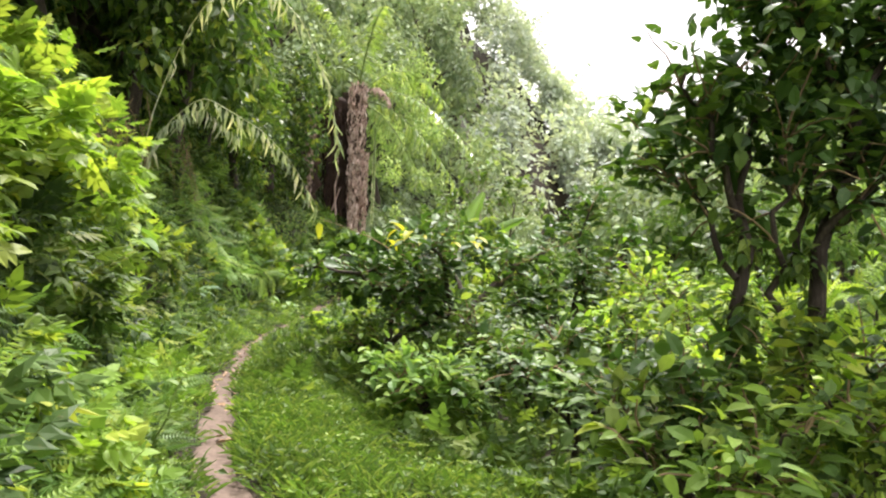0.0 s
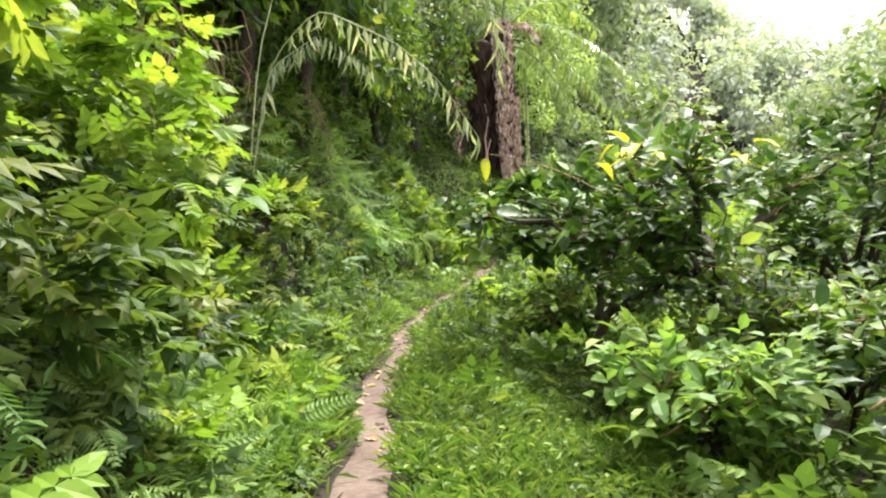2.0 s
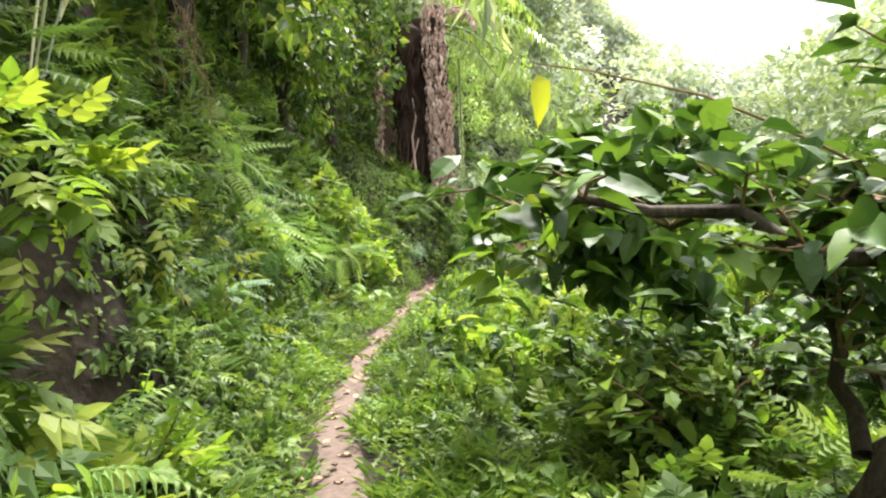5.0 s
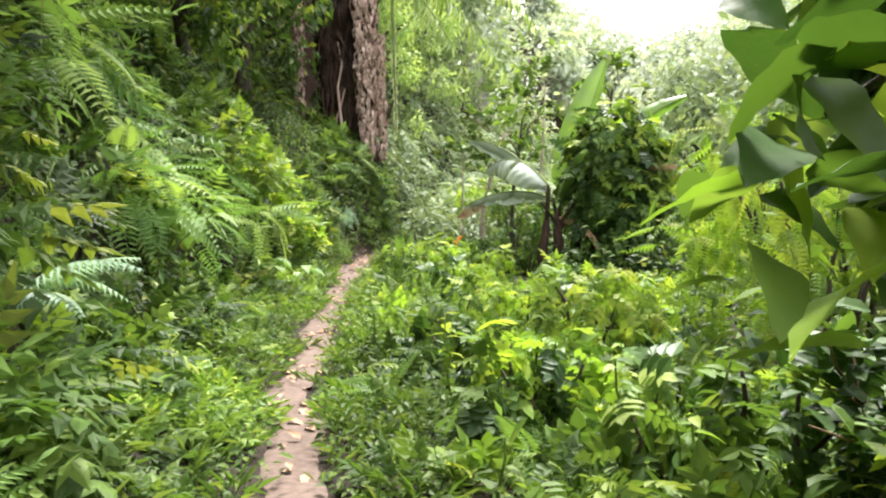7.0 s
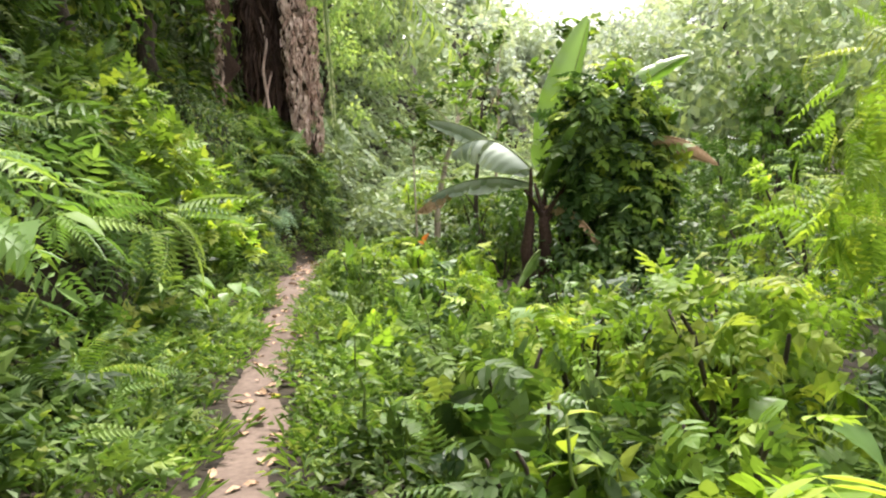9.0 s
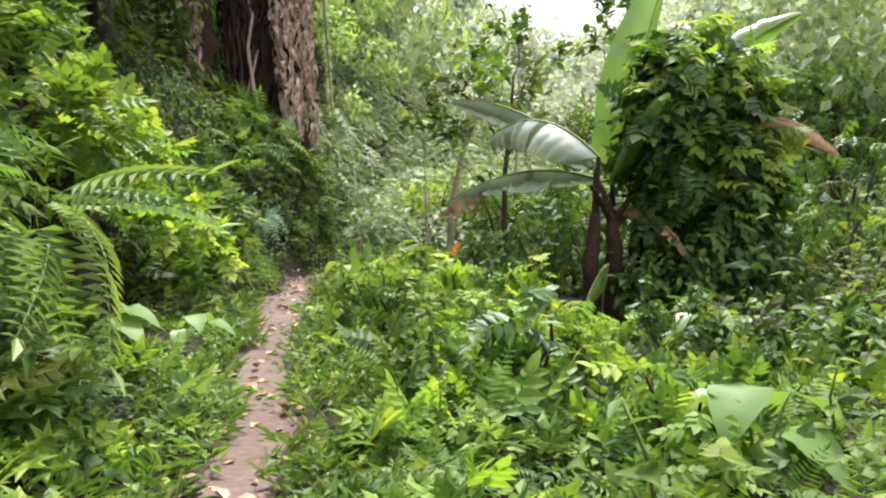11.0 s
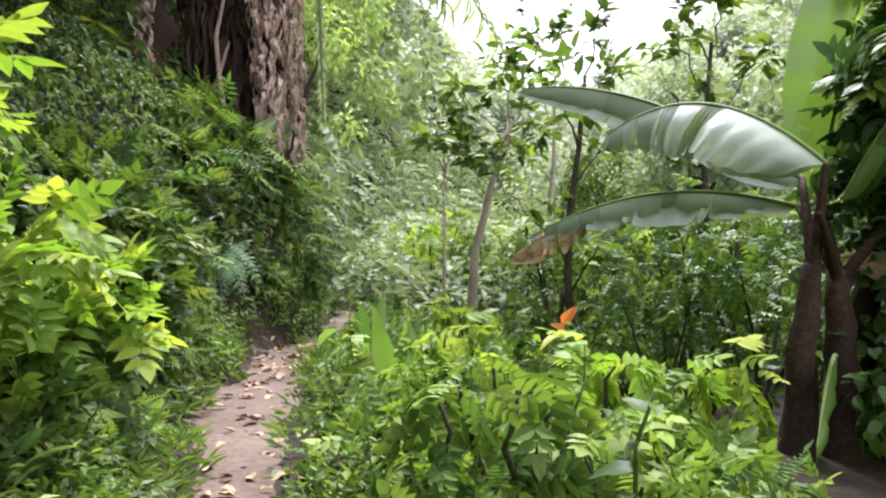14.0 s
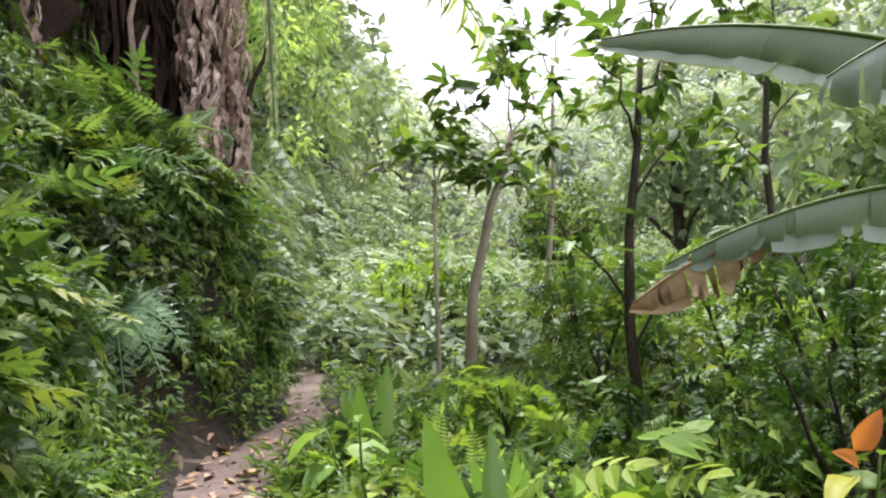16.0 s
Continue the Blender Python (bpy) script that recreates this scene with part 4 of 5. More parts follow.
# leafy shrubs along the right of the first stretch
# the dark-leaved low pair near y 12.6 is added to deepen shade there
for i, (x, y, h, lab, mm, fl) in enumerate(((1.2, 6.6, 1.2, "low shrub with mixed green leaves", BIG_LEAF, DARK), (1.0, 8.5, 1.25, "bushy shrub with mixed green leaves", BIG_LEAF, HERB), (2.5, 7.6, 1.5, "bright green shrub with fresh leaves", LIGHT_LEAF, BRIGHT),
                                   (1.5, 4.2, 0.9, "low shrub with mixed green leaves", LIGHT_LEAF, HERB), (3.0, 4.4, 1.5, "bright green shrub with fresh leaves", LIGHT_LEAF, BRIGHT), (0.9, 13.0, 1.4, "bushy shrub with dark leaves", BIG_LEAF, DARK),
                                   (-0.1, 7.3, 0.5, "low shrub with large grey-green leaves", [HERB_LEAF[FERN.name][0], HERB_LEAF[FERN.name][1]], FERN), (-1.05, 11.6, 0.55, "dense low shrub with fresh leaves", LIGHT_LEAF, HERB), (-0.45, 12.3, 0.9, "dense low shrub with dark leaves", BIG_LEAF, DARK), (-0.7, 12.9, 0.7, "dense low shrub with dark leaves", BIG_LEAF, DARK), (0.35, 8.6, 0.75, "dense low shrub with mixed green leaves", BIG_LEAF, HERB), (3.4, 9.6, 2.0, "bright green shrub with fresh leaves", LIGHT_LEAF, BRIGHT), (2.3, 14.6, 1.8, "bushy shrub with dark leaves", BIG_LEAF, DARK))):
    g = np.random.default_rng(400 + i)
    ends = [(h * 0.6 * math.cos(a), h * 0.6 * math.sin(a), h * g.uniform(0.6, 1.05)) for a in np.arange(7) * 0.9]
    woody("shrub", on_land(x, y), lab, "shrub", [(bow((0, 0, -0.1), (0.03, 0.02, h * 0.35), 0, 5, 0.02, i), np.linspace(0.035, 0.025, 5))], [((0.02, 0.02, h * 0.3), e, 0.02, 0.08 * h) for e in ends],
          9, 120, 0.15, 410 + i, meshes=mm, extra=900, spread=0.3, fill=fl, group="shrubs beside the path")

# the shrub's outermost branch beside the path, with its largest leaves
for a, b in (((-0.95, 0.1, 1.55), (-1.1, 1.5, 1.5)), ((-0.8, 0.4, 1.55), (-0.6, 1.6, 1.75))):
    part("limb", tri_mesh("limb", tube(bow(a, b, 0.06, 7, 0.02, 9), np.linspace(0.02, 0.008, 7), 6), BARK), bush)
g = np.random.default_rng(31)
n = 84
q = np.array([-1.0, 1.4, 1.42]) + np.clip(g.normal(0, 1, (n, 3)), -1.5, 1.5) * (0.26, 0.2, 0.25)
q[:, 0] = np.maximum(q[:, 0], -1.22)
q[:24] = np.array([-1.0, 0.15, 1.6]) + g.normal(0, 1, (24, 3)) * (0.15, 0.2, 0.1)
hang_leaves(bush, BROAD_LEAF, q, g.normal(0, 1, (n, 3)) * (0.9, 0.8, 0.3) + (-0.1, -0.1, -0.22), np.array([0, 0, 1.0]) + g.normal(0, 0.4, (n, 3)), g.uniform(0.17, 0.27, n))

# extra dark leaves, added so this side of the shrub looks deeply shaded
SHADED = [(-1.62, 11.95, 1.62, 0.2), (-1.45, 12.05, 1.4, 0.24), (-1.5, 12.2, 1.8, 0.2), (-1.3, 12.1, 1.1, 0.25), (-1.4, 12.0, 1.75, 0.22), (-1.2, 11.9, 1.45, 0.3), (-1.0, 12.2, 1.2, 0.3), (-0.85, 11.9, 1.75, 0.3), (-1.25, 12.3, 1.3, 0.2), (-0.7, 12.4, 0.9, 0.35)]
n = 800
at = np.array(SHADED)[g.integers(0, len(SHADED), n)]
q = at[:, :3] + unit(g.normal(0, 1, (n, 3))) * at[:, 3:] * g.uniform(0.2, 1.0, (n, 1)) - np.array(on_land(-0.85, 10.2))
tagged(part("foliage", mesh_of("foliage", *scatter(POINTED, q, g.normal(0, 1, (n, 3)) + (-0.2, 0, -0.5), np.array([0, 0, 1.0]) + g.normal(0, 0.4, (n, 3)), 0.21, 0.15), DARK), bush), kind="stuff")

# a young palm on the bank whose fronds arch over the path
young_at = on_land(-4.7, 11.2)
young = thing("young_palm", young_at, "young palm on the bank with hanging grey-green leaflets", "palm")


def arch_frond(points, leaflet, seed):
    g = np.random.default_rng(seed)
    pts = np.array(points, float) - young_at
    s0 = np.linspace(0, 1, len(pts))
    s1 = np.linspace(0, 1, 24)
    mid = np.stack([np.interp(s1, s0, pts[:, k]) for k in range(3)], 1)
    mid[1:-1] = (mid[:-2] + 2 * mid[1:-1] + mid[2:]) / 4
    t = np.repeat(np.linspace(0.25, 0.99, 26), 2)
    p = np.stack([np.interp(t, s1, mid[:, k]) for k in range(3)], 1)
    along = g.normal(0, 0.16, p.shape) + (0, 0, -1.0)
    return joined(tube(mid, np.linspace(0.009, 0.003, 24), 5), scatter(LANCE, p, along, g.normal(0, 1, p.shape), leaflet * g.uniform(0.6, 1.2, len(t)), 0.055))


part("frond", tri_mesh("frond", arch_frond([young_at, (-4.3, 11.1, 3.3), (-3.65, 11.0, 3.85), (-3.14, 11.0, 3.58), (-2.72, 11.0, 3.35), (-2.27, 11.0, 2.9), (-1.87, 11.0, 2.25)], 0.3, 1), GREY_LEAF, False), young)
part("frond", tri_mesh("frond", arch_frond([young_at, (-4.6, 11.5, 3.6), (-4.0, 11.7, 5.4), (-3.0, 11.4, 5.8), (-2.2, 11.0, 5.0), (-1.75, 10.9, 4.0), (-1.58, 10.9, 3.1)], 0.36, 2), GREY_LEAF, False), young)
part("frond", tri_mesh("frond", arch_frond([young_at, (-4.6, 11.8, 3.4), (-4.2, 12.6, 4.0), (-3.7, 13.3, 3.6)], 0.3, 3), GREY_LEAF, False), young)

# ---- the shaggy palm on the bank ----
palm_at = on_land(-4.9, 34.4)
palm = thing("palm", palm_at, "old palm with shaggy trunks of dead hanging fronds on the bank", "palm")


def local(p, o=palm_at):
    return tuple(np.array(p) - np.array(o))


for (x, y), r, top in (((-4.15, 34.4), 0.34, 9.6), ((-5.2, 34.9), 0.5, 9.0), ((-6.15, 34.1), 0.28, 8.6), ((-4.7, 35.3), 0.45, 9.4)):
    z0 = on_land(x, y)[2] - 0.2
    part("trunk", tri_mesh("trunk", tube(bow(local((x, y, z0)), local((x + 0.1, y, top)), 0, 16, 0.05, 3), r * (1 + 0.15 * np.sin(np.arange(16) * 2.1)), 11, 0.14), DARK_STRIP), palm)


def shag(x, y, z0, z1, wide, n, seed, long=0.5):
    """A hanging coat of dead strips."""
    g = np.random.default_rng(seed)
    z = g.uniform(z0, z1, n)
    a = g.uniform(0, 6.283, n)
    r = wide * (0.55 + 0.45 * g.uniform(0, 1, n)) * (0.5 + 0.5 * (z - z0) / (z1 - z0))
    pos = np.stack([x + r * np.cos(a), y + 0.8 * r * np.sin(a), z], 1) - palm_at
    along = np.stack([0.25 * np.cos(a), 0.25 * np.sin(a), np.full(n, -1.0)], 1) + g.normal(0, 0.14, (n, 3))
    return scatter(LANCE, pos, along, np.stack([np.cos(a), np.sin(a), 0 * a], 1) + g.normal(0, 0.5, (n, 3)), long * g.uniform(0.5, 1.4, n), 0.095 * g.uniform(0.4, 1.6, n))


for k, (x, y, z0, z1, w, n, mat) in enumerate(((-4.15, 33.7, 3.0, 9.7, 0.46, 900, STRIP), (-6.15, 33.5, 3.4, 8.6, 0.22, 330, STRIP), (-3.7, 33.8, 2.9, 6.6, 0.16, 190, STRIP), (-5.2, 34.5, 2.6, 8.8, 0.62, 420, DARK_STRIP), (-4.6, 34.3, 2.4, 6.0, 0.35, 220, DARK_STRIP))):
    tagged(part("dead_fronds", mesh_of("dead_fronds", *shag(x, y, z0, z1, w, n, 500 + k, 0.3 if mat is STRIP else 0.9), mat), palm, "pale brown dead strips" if mat is STRIP else "dark hanging strips"), kind="stuff")
for k in range(9):
    g = np.random.default_rng(520 + k)
    x = -5.6 + 0.22 * k
    part("dead_stalk", tri_mesh("dead_stalk", tube(bow(local((x, 33.8, 2.6)), local((x + g.uniform(-0.1, 0.7), 34.2, g.uniform(4.4, 6.4))), 0.1, 6, 0.03, k), np.linspace(0.06, 0.03, 6), 6), STRIP if k % 2 else DARK_STRIP), palm)


def palm_frond(a, b, sag, pairs, leaflet, wide, hang, mat, name="frond", label="", parent=palm, o=palm_at):
    """A great frond from a to b; leaflets stand out sideways or hang."""
    mid = bow(local(a, o), local(b, o), sag, 14)
    t = np.linspace(0.12, 0.98, pairs)
    p = np.stack([np.interp(t, np.linspace(0, 1, 14), mid[:, k]) for k in range(3)], 1)
    tan = unit(np.gradient(p, axis=0))
    g = np.random.default_rng(pairs)
    pieces = []
    for side in (-1, 1):
        out = unit(np.cross(tan, (0, 0, 1.0))) * side * (1 - hang * 0.85) + tan * 0.5 * (1 - hang) + np.array([0, 0, -1.0]) * hang + g.normal(0, 0.1, p.shape)
        pieces.append(scatter(LANCE, p, out, unit(np.cross(np.cross(tan, (0, 0, 1.0)), tan)) + g.normal(0, 0.25, p.shape), leaflet * (1 - 0.5 * np.abs(t - 0.45)) * g.uniform(0.7, 1.15, pairs), wide))
    ob = part(name, tri_mesh(name, joined(*pieces), mat, False), parent, label)
    part("rib", tri_mesh("rib", tube(mid, np.linspace(0.05, 0.012, 14), 6), STRIP if mat is STRIP else STEM), ob)


for a, b, sag, pairs, lf, wd, hg, mat in (
        ((-3.9, 34.3, 9.3), (1.1, 33.2, 6.5), 1.0, 46, 1.0, 0.10, 0.35, PALM_LEAF), ((-3.9, 34.4, 9.0), (0.6, 35.2, 5.0), 0.9, 44, 1.0, 0.10, 0.45, PALM_LEAF), ((-3.9, 34.6, 9.6), (-0.3, 36.5, 9.4), 1.2, 40, 1.0, 0.10, 0.4, PALM_LEAF),
        ((-3.9, 34.3, 8.7), (-1.2, 32.6, 5.2), 0.7, 36, 0.9, 0.10, 0.5, PALM_LEAF), ((-4.3, 34.2, 10.0), (-7.4, 32.0, 7.4), 1.2, 36, 0.75, 0.12, 0.8, PALM_LEAF),
        ((-4.2, 34.4, 9.8), (-3.0, 31.8, 12.5), 0.6, 36, 0.9, 0.1, 0.4, PALM_LEAF), ((-4.2, 34.4, 9.8), (-6.5, 34.0, 13.5), 0.8, 36, 1.0, 0.1, 0.4, PALM_LEAF),
        ((-3.7, 34.1, 9.4), (-2.6, 33.2, 8.6), 0.35, 18, 0.45, 0.1, 0.7, STRIP)):
    palm_frond(a, b, sag, pairs, lf, wd, hg, mat)
palm_frond((-3.3, 33.7, 7.6), (-3.25, 33.4, 3.3), 0.0, 60, 0.22, 0.07, 0.7, GREY_LEAF, "old_frond", "grey-green hanging frond")

# ---- banana clump with creeper ----
def banana_leaf(a, b, arch, wide, droop, strips, seed, torn=0.5, ragged=0.0, face=(0, 0, 1.0)):
    """A great leaf from a to b with a thick midrib; its halves fall by droop degrees and are torn here and there down to the rib."""
    g = np.random.default_rng(seed)
    n = strips * 2
    mid = bow(a, b, arch, n + 1)
    tan = unit(np.gradient(mid, axis=0))
    side = unit(np.cross(tan, face))
    nrm = unit(np.cross(side, tan))
    prof = np.sin(np.pi * np.clip(np.linspace(0.04, 0.99, n + 1), 0, 1) ** 0.7) ** 0.55
    across = np.array([0.0, 0.3, 0.65, 1.0])
    pieces = []
    for sg in (-1, 1):
        cuts = [0] + sorted(set(int(q) for q in np.nonzero(g.uniform(0, 1, n) < torn * 0.3)[0] if q > 2)) + [n]
        for lo, hi in zip(cuts[:-1], cuts[1:]):
            lean, ln, twist = g.normal(0, 11) * torn, 1 - ragged * g.random(), g.normal(0, 0.25) * torn
            vs = []
            for j in range(lo, hi + 1):
                q = (j - lo) / max(hi - lo, 1) - 0.5
                pinch = 1 - 0.10 * (abs(q) * 2) ** 3
                for c in across:
                    t = np.radians(droop + lean) + 0.5 * c * c + twist * q * c + 0.05 * math.sin(j * 1.3) * c
                    out = sg * side[j] * math.cos(t) - nrm[j] * math.sin(t)
                    vs.append(mid[j] + out * c * wide / 2 * prof[j] * ln * pinch + tan[j] * c * (0.10 * wide - 0.05 * wide * q * torn))
            fs = []
            for r in range(hi - lo):
                for k in range(3):
                    p = r * 4 + k
                    fs += [(p, p + 4, p + 5), (p, p + 5, p + 1)]
            pieces.append((np.array(vs), np.array(fs)))
    return joined(*pieces), tube(mid, np.linspace(0.022, 0.006, n + 1), 6)


ban_at = on_land(0.05, 25.35)
ban = thing("banana_plant", ban_at, "banana plant with torn silvery leaves and dark stems", "banana plant")
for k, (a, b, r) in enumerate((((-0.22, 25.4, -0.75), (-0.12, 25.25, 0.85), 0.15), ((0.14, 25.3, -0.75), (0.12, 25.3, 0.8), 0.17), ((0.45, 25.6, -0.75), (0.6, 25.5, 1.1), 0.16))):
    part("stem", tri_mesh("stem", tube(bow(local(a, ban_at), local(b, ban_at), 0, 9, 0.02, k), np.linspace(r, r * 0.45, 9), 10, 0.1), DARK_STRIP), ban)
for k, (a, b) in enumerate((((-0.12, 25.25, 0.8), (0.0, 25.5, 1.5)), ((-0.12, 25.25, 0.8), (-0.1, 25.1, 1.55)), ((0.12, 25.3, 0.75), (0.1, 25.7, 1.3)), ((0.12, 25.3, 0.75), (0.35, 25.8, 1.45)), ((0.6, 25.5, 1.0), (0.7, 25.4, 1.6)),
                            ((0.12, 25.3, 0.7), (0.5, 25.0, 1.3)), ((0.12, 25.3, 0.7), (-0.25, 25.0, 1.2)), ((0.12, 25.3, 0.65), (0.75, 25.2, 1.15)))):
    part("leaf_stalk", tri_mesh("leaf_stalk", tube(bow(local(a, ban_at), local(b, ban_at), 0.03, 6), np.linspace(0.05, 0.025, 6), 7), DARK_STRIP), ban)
for k, (a, b, arch, wide, droop, strips, torn, rag, mat, lab) in enumerate((
        ((0.0, 25.5, 1.5), (-1.4, 28.0, 2.72), 0.25, 0.66, 74, 24, 0.2, 0.0, WAXY, "folded silvery banana leaf"),
        ((-0.1, 25.1, 1.55), (-1.2, 26.3, 1.95), 0.34, 1.05, 50, 26, 0.8, 0.15, WAXY, "torn silvery banana leaf"),
        ((0.1, 25.7, 1.3), (-1.65, 27.0, 1.15), 0.24, 0.62, 76, 26, 0.9, 0.4, WAXY, "ragged drooping banana leaf"),
        ((0.35, 25.8, 1.4), (1.3, 26.0, 4.1), 0.05, 0.95, 12, 14, 0.15, 0.0, BANANA, "upright green banana leaf"),
        ((1.2, 25.3, 2.1), (2.65, 25.1, 3.25), 0.18, 0.55, 20, 12, 0.3, 0.0, BANANA, "green banana leaf"),
        ((0.1, 25.2, 1.3), (0.5, 24.4, 2.2), 0.2, 0.45, 50, 10, 0.9, 0.2, BANANA, "green banana leaf"),
        ((1.9, 25.1, 1.9), (3.0, 24.9, 1.45), 0.2, 0.55, 60, 10, 1.0, 0.3, DRY, "dry orange-brown banana leaf"),
        ((-1.2, 26.7, 1.3), (-1.8, 27.12, 0.95), 0.05, 0.52, 72, 8, 1.0, 0.45, DRY, "dry brown tip of banana leaf"),
        ((0.0, 25.2, 0.2), (-0.55, 24.7, -0.35), 0.1, 0.4, 60, 8, 0.5, 0.1, BANANA, "hanging banana leaf"),
        ((0.15, 25.3, 0.9), (0.9, 24.7, 0.2), 0.25, 0.4, 75, 9, 1.0, 0.4, DRY, "dry brown hanging leaf"))):
    half, rib = banana_leaf(local(a, ban_at), local(b, ban_at), arch, wide, droop, strips, 600 + k, torn, rag, (0.5, -0.8, 0.3) if "upright" in lab or k == 4 else (0, 0, 1.0))
    ob = part("leaf", tri_mesh("leaf", half, mat, True), ban, lab)
    part("midrib", tri_mesh("midrib", rib, DRY if mat is DRY else STEM), ob)

g = np.random.default_rng(61)
vine_at = on_land(1.45, 25.5)
vine = thing("creeper_covered_tree", vine_at, "small tree smothered in dark green creeper", "tree")
for k, (a, b) in enumerate((((1.2, 25.6, -0.8), (1.35, 25.5, 2.4)), ((1.9, 25.6, -0.8), (1.8, 25.4, 2.0)), ((0.8, 25.4, -0.8), (0.9, 25.4, 1.6)))):
    part("trunk", tri_mesh("trunk", tube(bow(local(a, vine_at), local(b, vine_at), 0, 9, 0.05, k + 5), np.linspace(0.08, 0.05, 9), 8, 0.1), BARK), vine)
LOBES = [(1.35, 25.3, 2.35, 0.75), (1.9, 25.3, 1.9, 0.8), (0.95, 25.3, 1.7, 0.65), (2.2, 25.2, 1.3, 0.65), (1.5, 25.2, 1.3, 0.8), (0.75, 25.2, 1.1, 0.5), (1.2, 25.3, 2.8, 0.45), (2.5, 25.2, 0.95, 0.5), (0.65, 25.15, 1.95, 0.5), (0.85, 25.15, 2.4, 0.5),
         (2.8, 25.2, 1.75, 0.28), (2.6, 25.3, 2.35, 0.3), (1.85, 25.3, 2.95, 0.36), (3.05, 25.2, 1.1, 0.3), (1.6, 25.0, 0.75, 0.5), (2.2, 25.0, 2.5, 0.4)]


LOBES = [(0.3 + (x - 0.3) * 0.72, y, z, r * 0.86) for x, y, z, r in LOBES]


def lobe_leaves(lobes, n, seed, leaf, shell=0.75, blank=OVATE, sel=None, far=1.08):
    g = np.random.default_rng(seed)
    c = np.array(lobes)
    k = g.choice(len(c), n, p=c[:, 3] ** 2 / (c[:, 3] ** 2).sum())
    d = unit(g.normal(0, 1, (n, 3)))
    if sel is not None:
        d = unit(d + np.array(sel))
    pos = c[k, :3] + d * c[k, 3:4] * g.uniform(shell, far, (n, 1))
    return pos, unit(d * 0.5 + g.normal(0, 0.5, (n, 3)) + (0, 0, -0.6)), d + (0, 0, 0.5), leaf * g.uniform(0.6, 1.3, n)


p, a, u, z = lobe_leaves([(1.75, 5.0, 2.75, 0.3), (2.2, 5.0, 3.1, 0.4), (2.7, 5.0, 2.9, 0.4), (2.3, 5.1, 2.55, 0.35), (1.95, 5.0, 3.5, 0.4), (2.7, 5.1, 3.5, 0.45), (3.0, 5.0, 2.5, 0.35), (1.85, 5.0, 2.4, 0.2)], 900, 66, 0.14, 0.2)
tagged(part("crown", mesh_of("crown", *scatter(POINTED, p - CROWN_AT, a, u, z, z * 0.8), DARK), young_tree), kind="stuff")
p, a, u, z = lobe_leaves([(2.0, 5.0, 1.2, 0.2), (2.0, 5.0, 0.8, 0.25), (2.35, 5.0, 1.6, 0.18), (2.4, 4.9, 1.1, 0.25), (2.6, 4.8, 0.6, 0.35), (2.1, 4.7, 0.4, 0.35), (2.0, 5.0, 1.7, 0.15), (2.55, 5.0, 2.0, 0.15)], 1500, 67, 0.10, 0.3)
tagged(part("climber", mesh_of("climber", *scatter(POINTED, p - CROWN_AT, a, u, z, z * 0.6), HERB), young_tree), kind="stuff")
p, a, u, z = lobe_leaves(LOBES, 1300, 62, 0.34, 0.3, far=1.15)
tagged(part("foliage", mesh_of("foliage", *scatter(SPRIG_FULL, p - vine_at, a, u, z, z), DARK), vine), kind="stuff")
p, a, u, z = lobe_leaves(LOBES, 330, 63, 0.36, 0.8, sel=(0.75, -0.1, 0.7), far=1.25)
tagged(part("young_foliage", mesh_of("young_foliage", *scatter(SPRIG_FULL, p - vine_at, a, u, z, z), BRIGHT), vine), kind="stuff")
# dark leaf mass added about the stems in place of deep shade
p, a, u, z = lobe_leaves([(1.5, 25.4, 0.1, 0.8), (2.4, 25.3, 0.0, 0.7), (0.9, 25.5, 0.0, 0.6), (0.5, 25.7, 0.1, 0.6), (0.35, 25.0, -0.1, 0.45), (0.95, 24.9, 0.1, 0.55), (1.6, 24.9, 0.2, 0.55)], 3000, 64, 0.14, 0.3)
tagged(part("hanging_foliage", mesh_of("hanging_foliage", *scatter(OVATE, p - vine_at, a, u, z, z * 0.6), DARK), vine), kind="stuff")

# ---- saplings and small trees past the bananas ----
DROOP_LEAF = [tri_mesh("leaf", blade(1.0, 0.36, 7, 0.3, 0.35, 0.02, seed=k), m) for k, m in enumerate((HERB, DARK, HERB))]


def sapling(at, trunk, radius, limbs, leaves, size, label, seed, bark, extra=300):
    t = woody("sapling", at, label, "tree", [(np.array(trunk) - np.array(at), np.linspace(radius, radius * 0.5, len(trunk)))],
              [(np.array(a) - np.array(at), np.array(b) - np.array(at), 0.018, 0.08) for a, b in limbs], 5, leaves, size, seed, bark, DROOP_LEAF, extra // 2, 0.35, 0.7, "saplings past the bananas", HERB)
    return t


sapling((-0.72, 33.5, 0.0), [(-0.72, 33.5, -0.3), (-0.66, 33.5, 0.6), (-0.62, 33.5, 1.1), (-0.42, 33.5, 1.8), (-0.3, 33.5, 2.3), (-0.08, 33.5, 2.8), (0.08, 33.5, 3.4)], 0.09,
        [((0.0, 33.5, 3.0), (-0.9, 33.2, 3.9)), ((0.08, 33.5, 3.4), (0.0, 33.3, 4.6)), ((0.08, 33.5, 3.3), (0.7, 33.4, 4.2)), ((-0.1, 33.5, 2.8), (-0.9, 33.6, 3.1)), ((-0.1, 33.5, 2.7), (-0.5, 33.0, 2.6)), ((0.1, 33.5, 3.3), (0.9, 33.9, 3.2))],
        90, 0.36, "crooked pale-barked sapling with drooping leaves", 701, PALE_BARK)
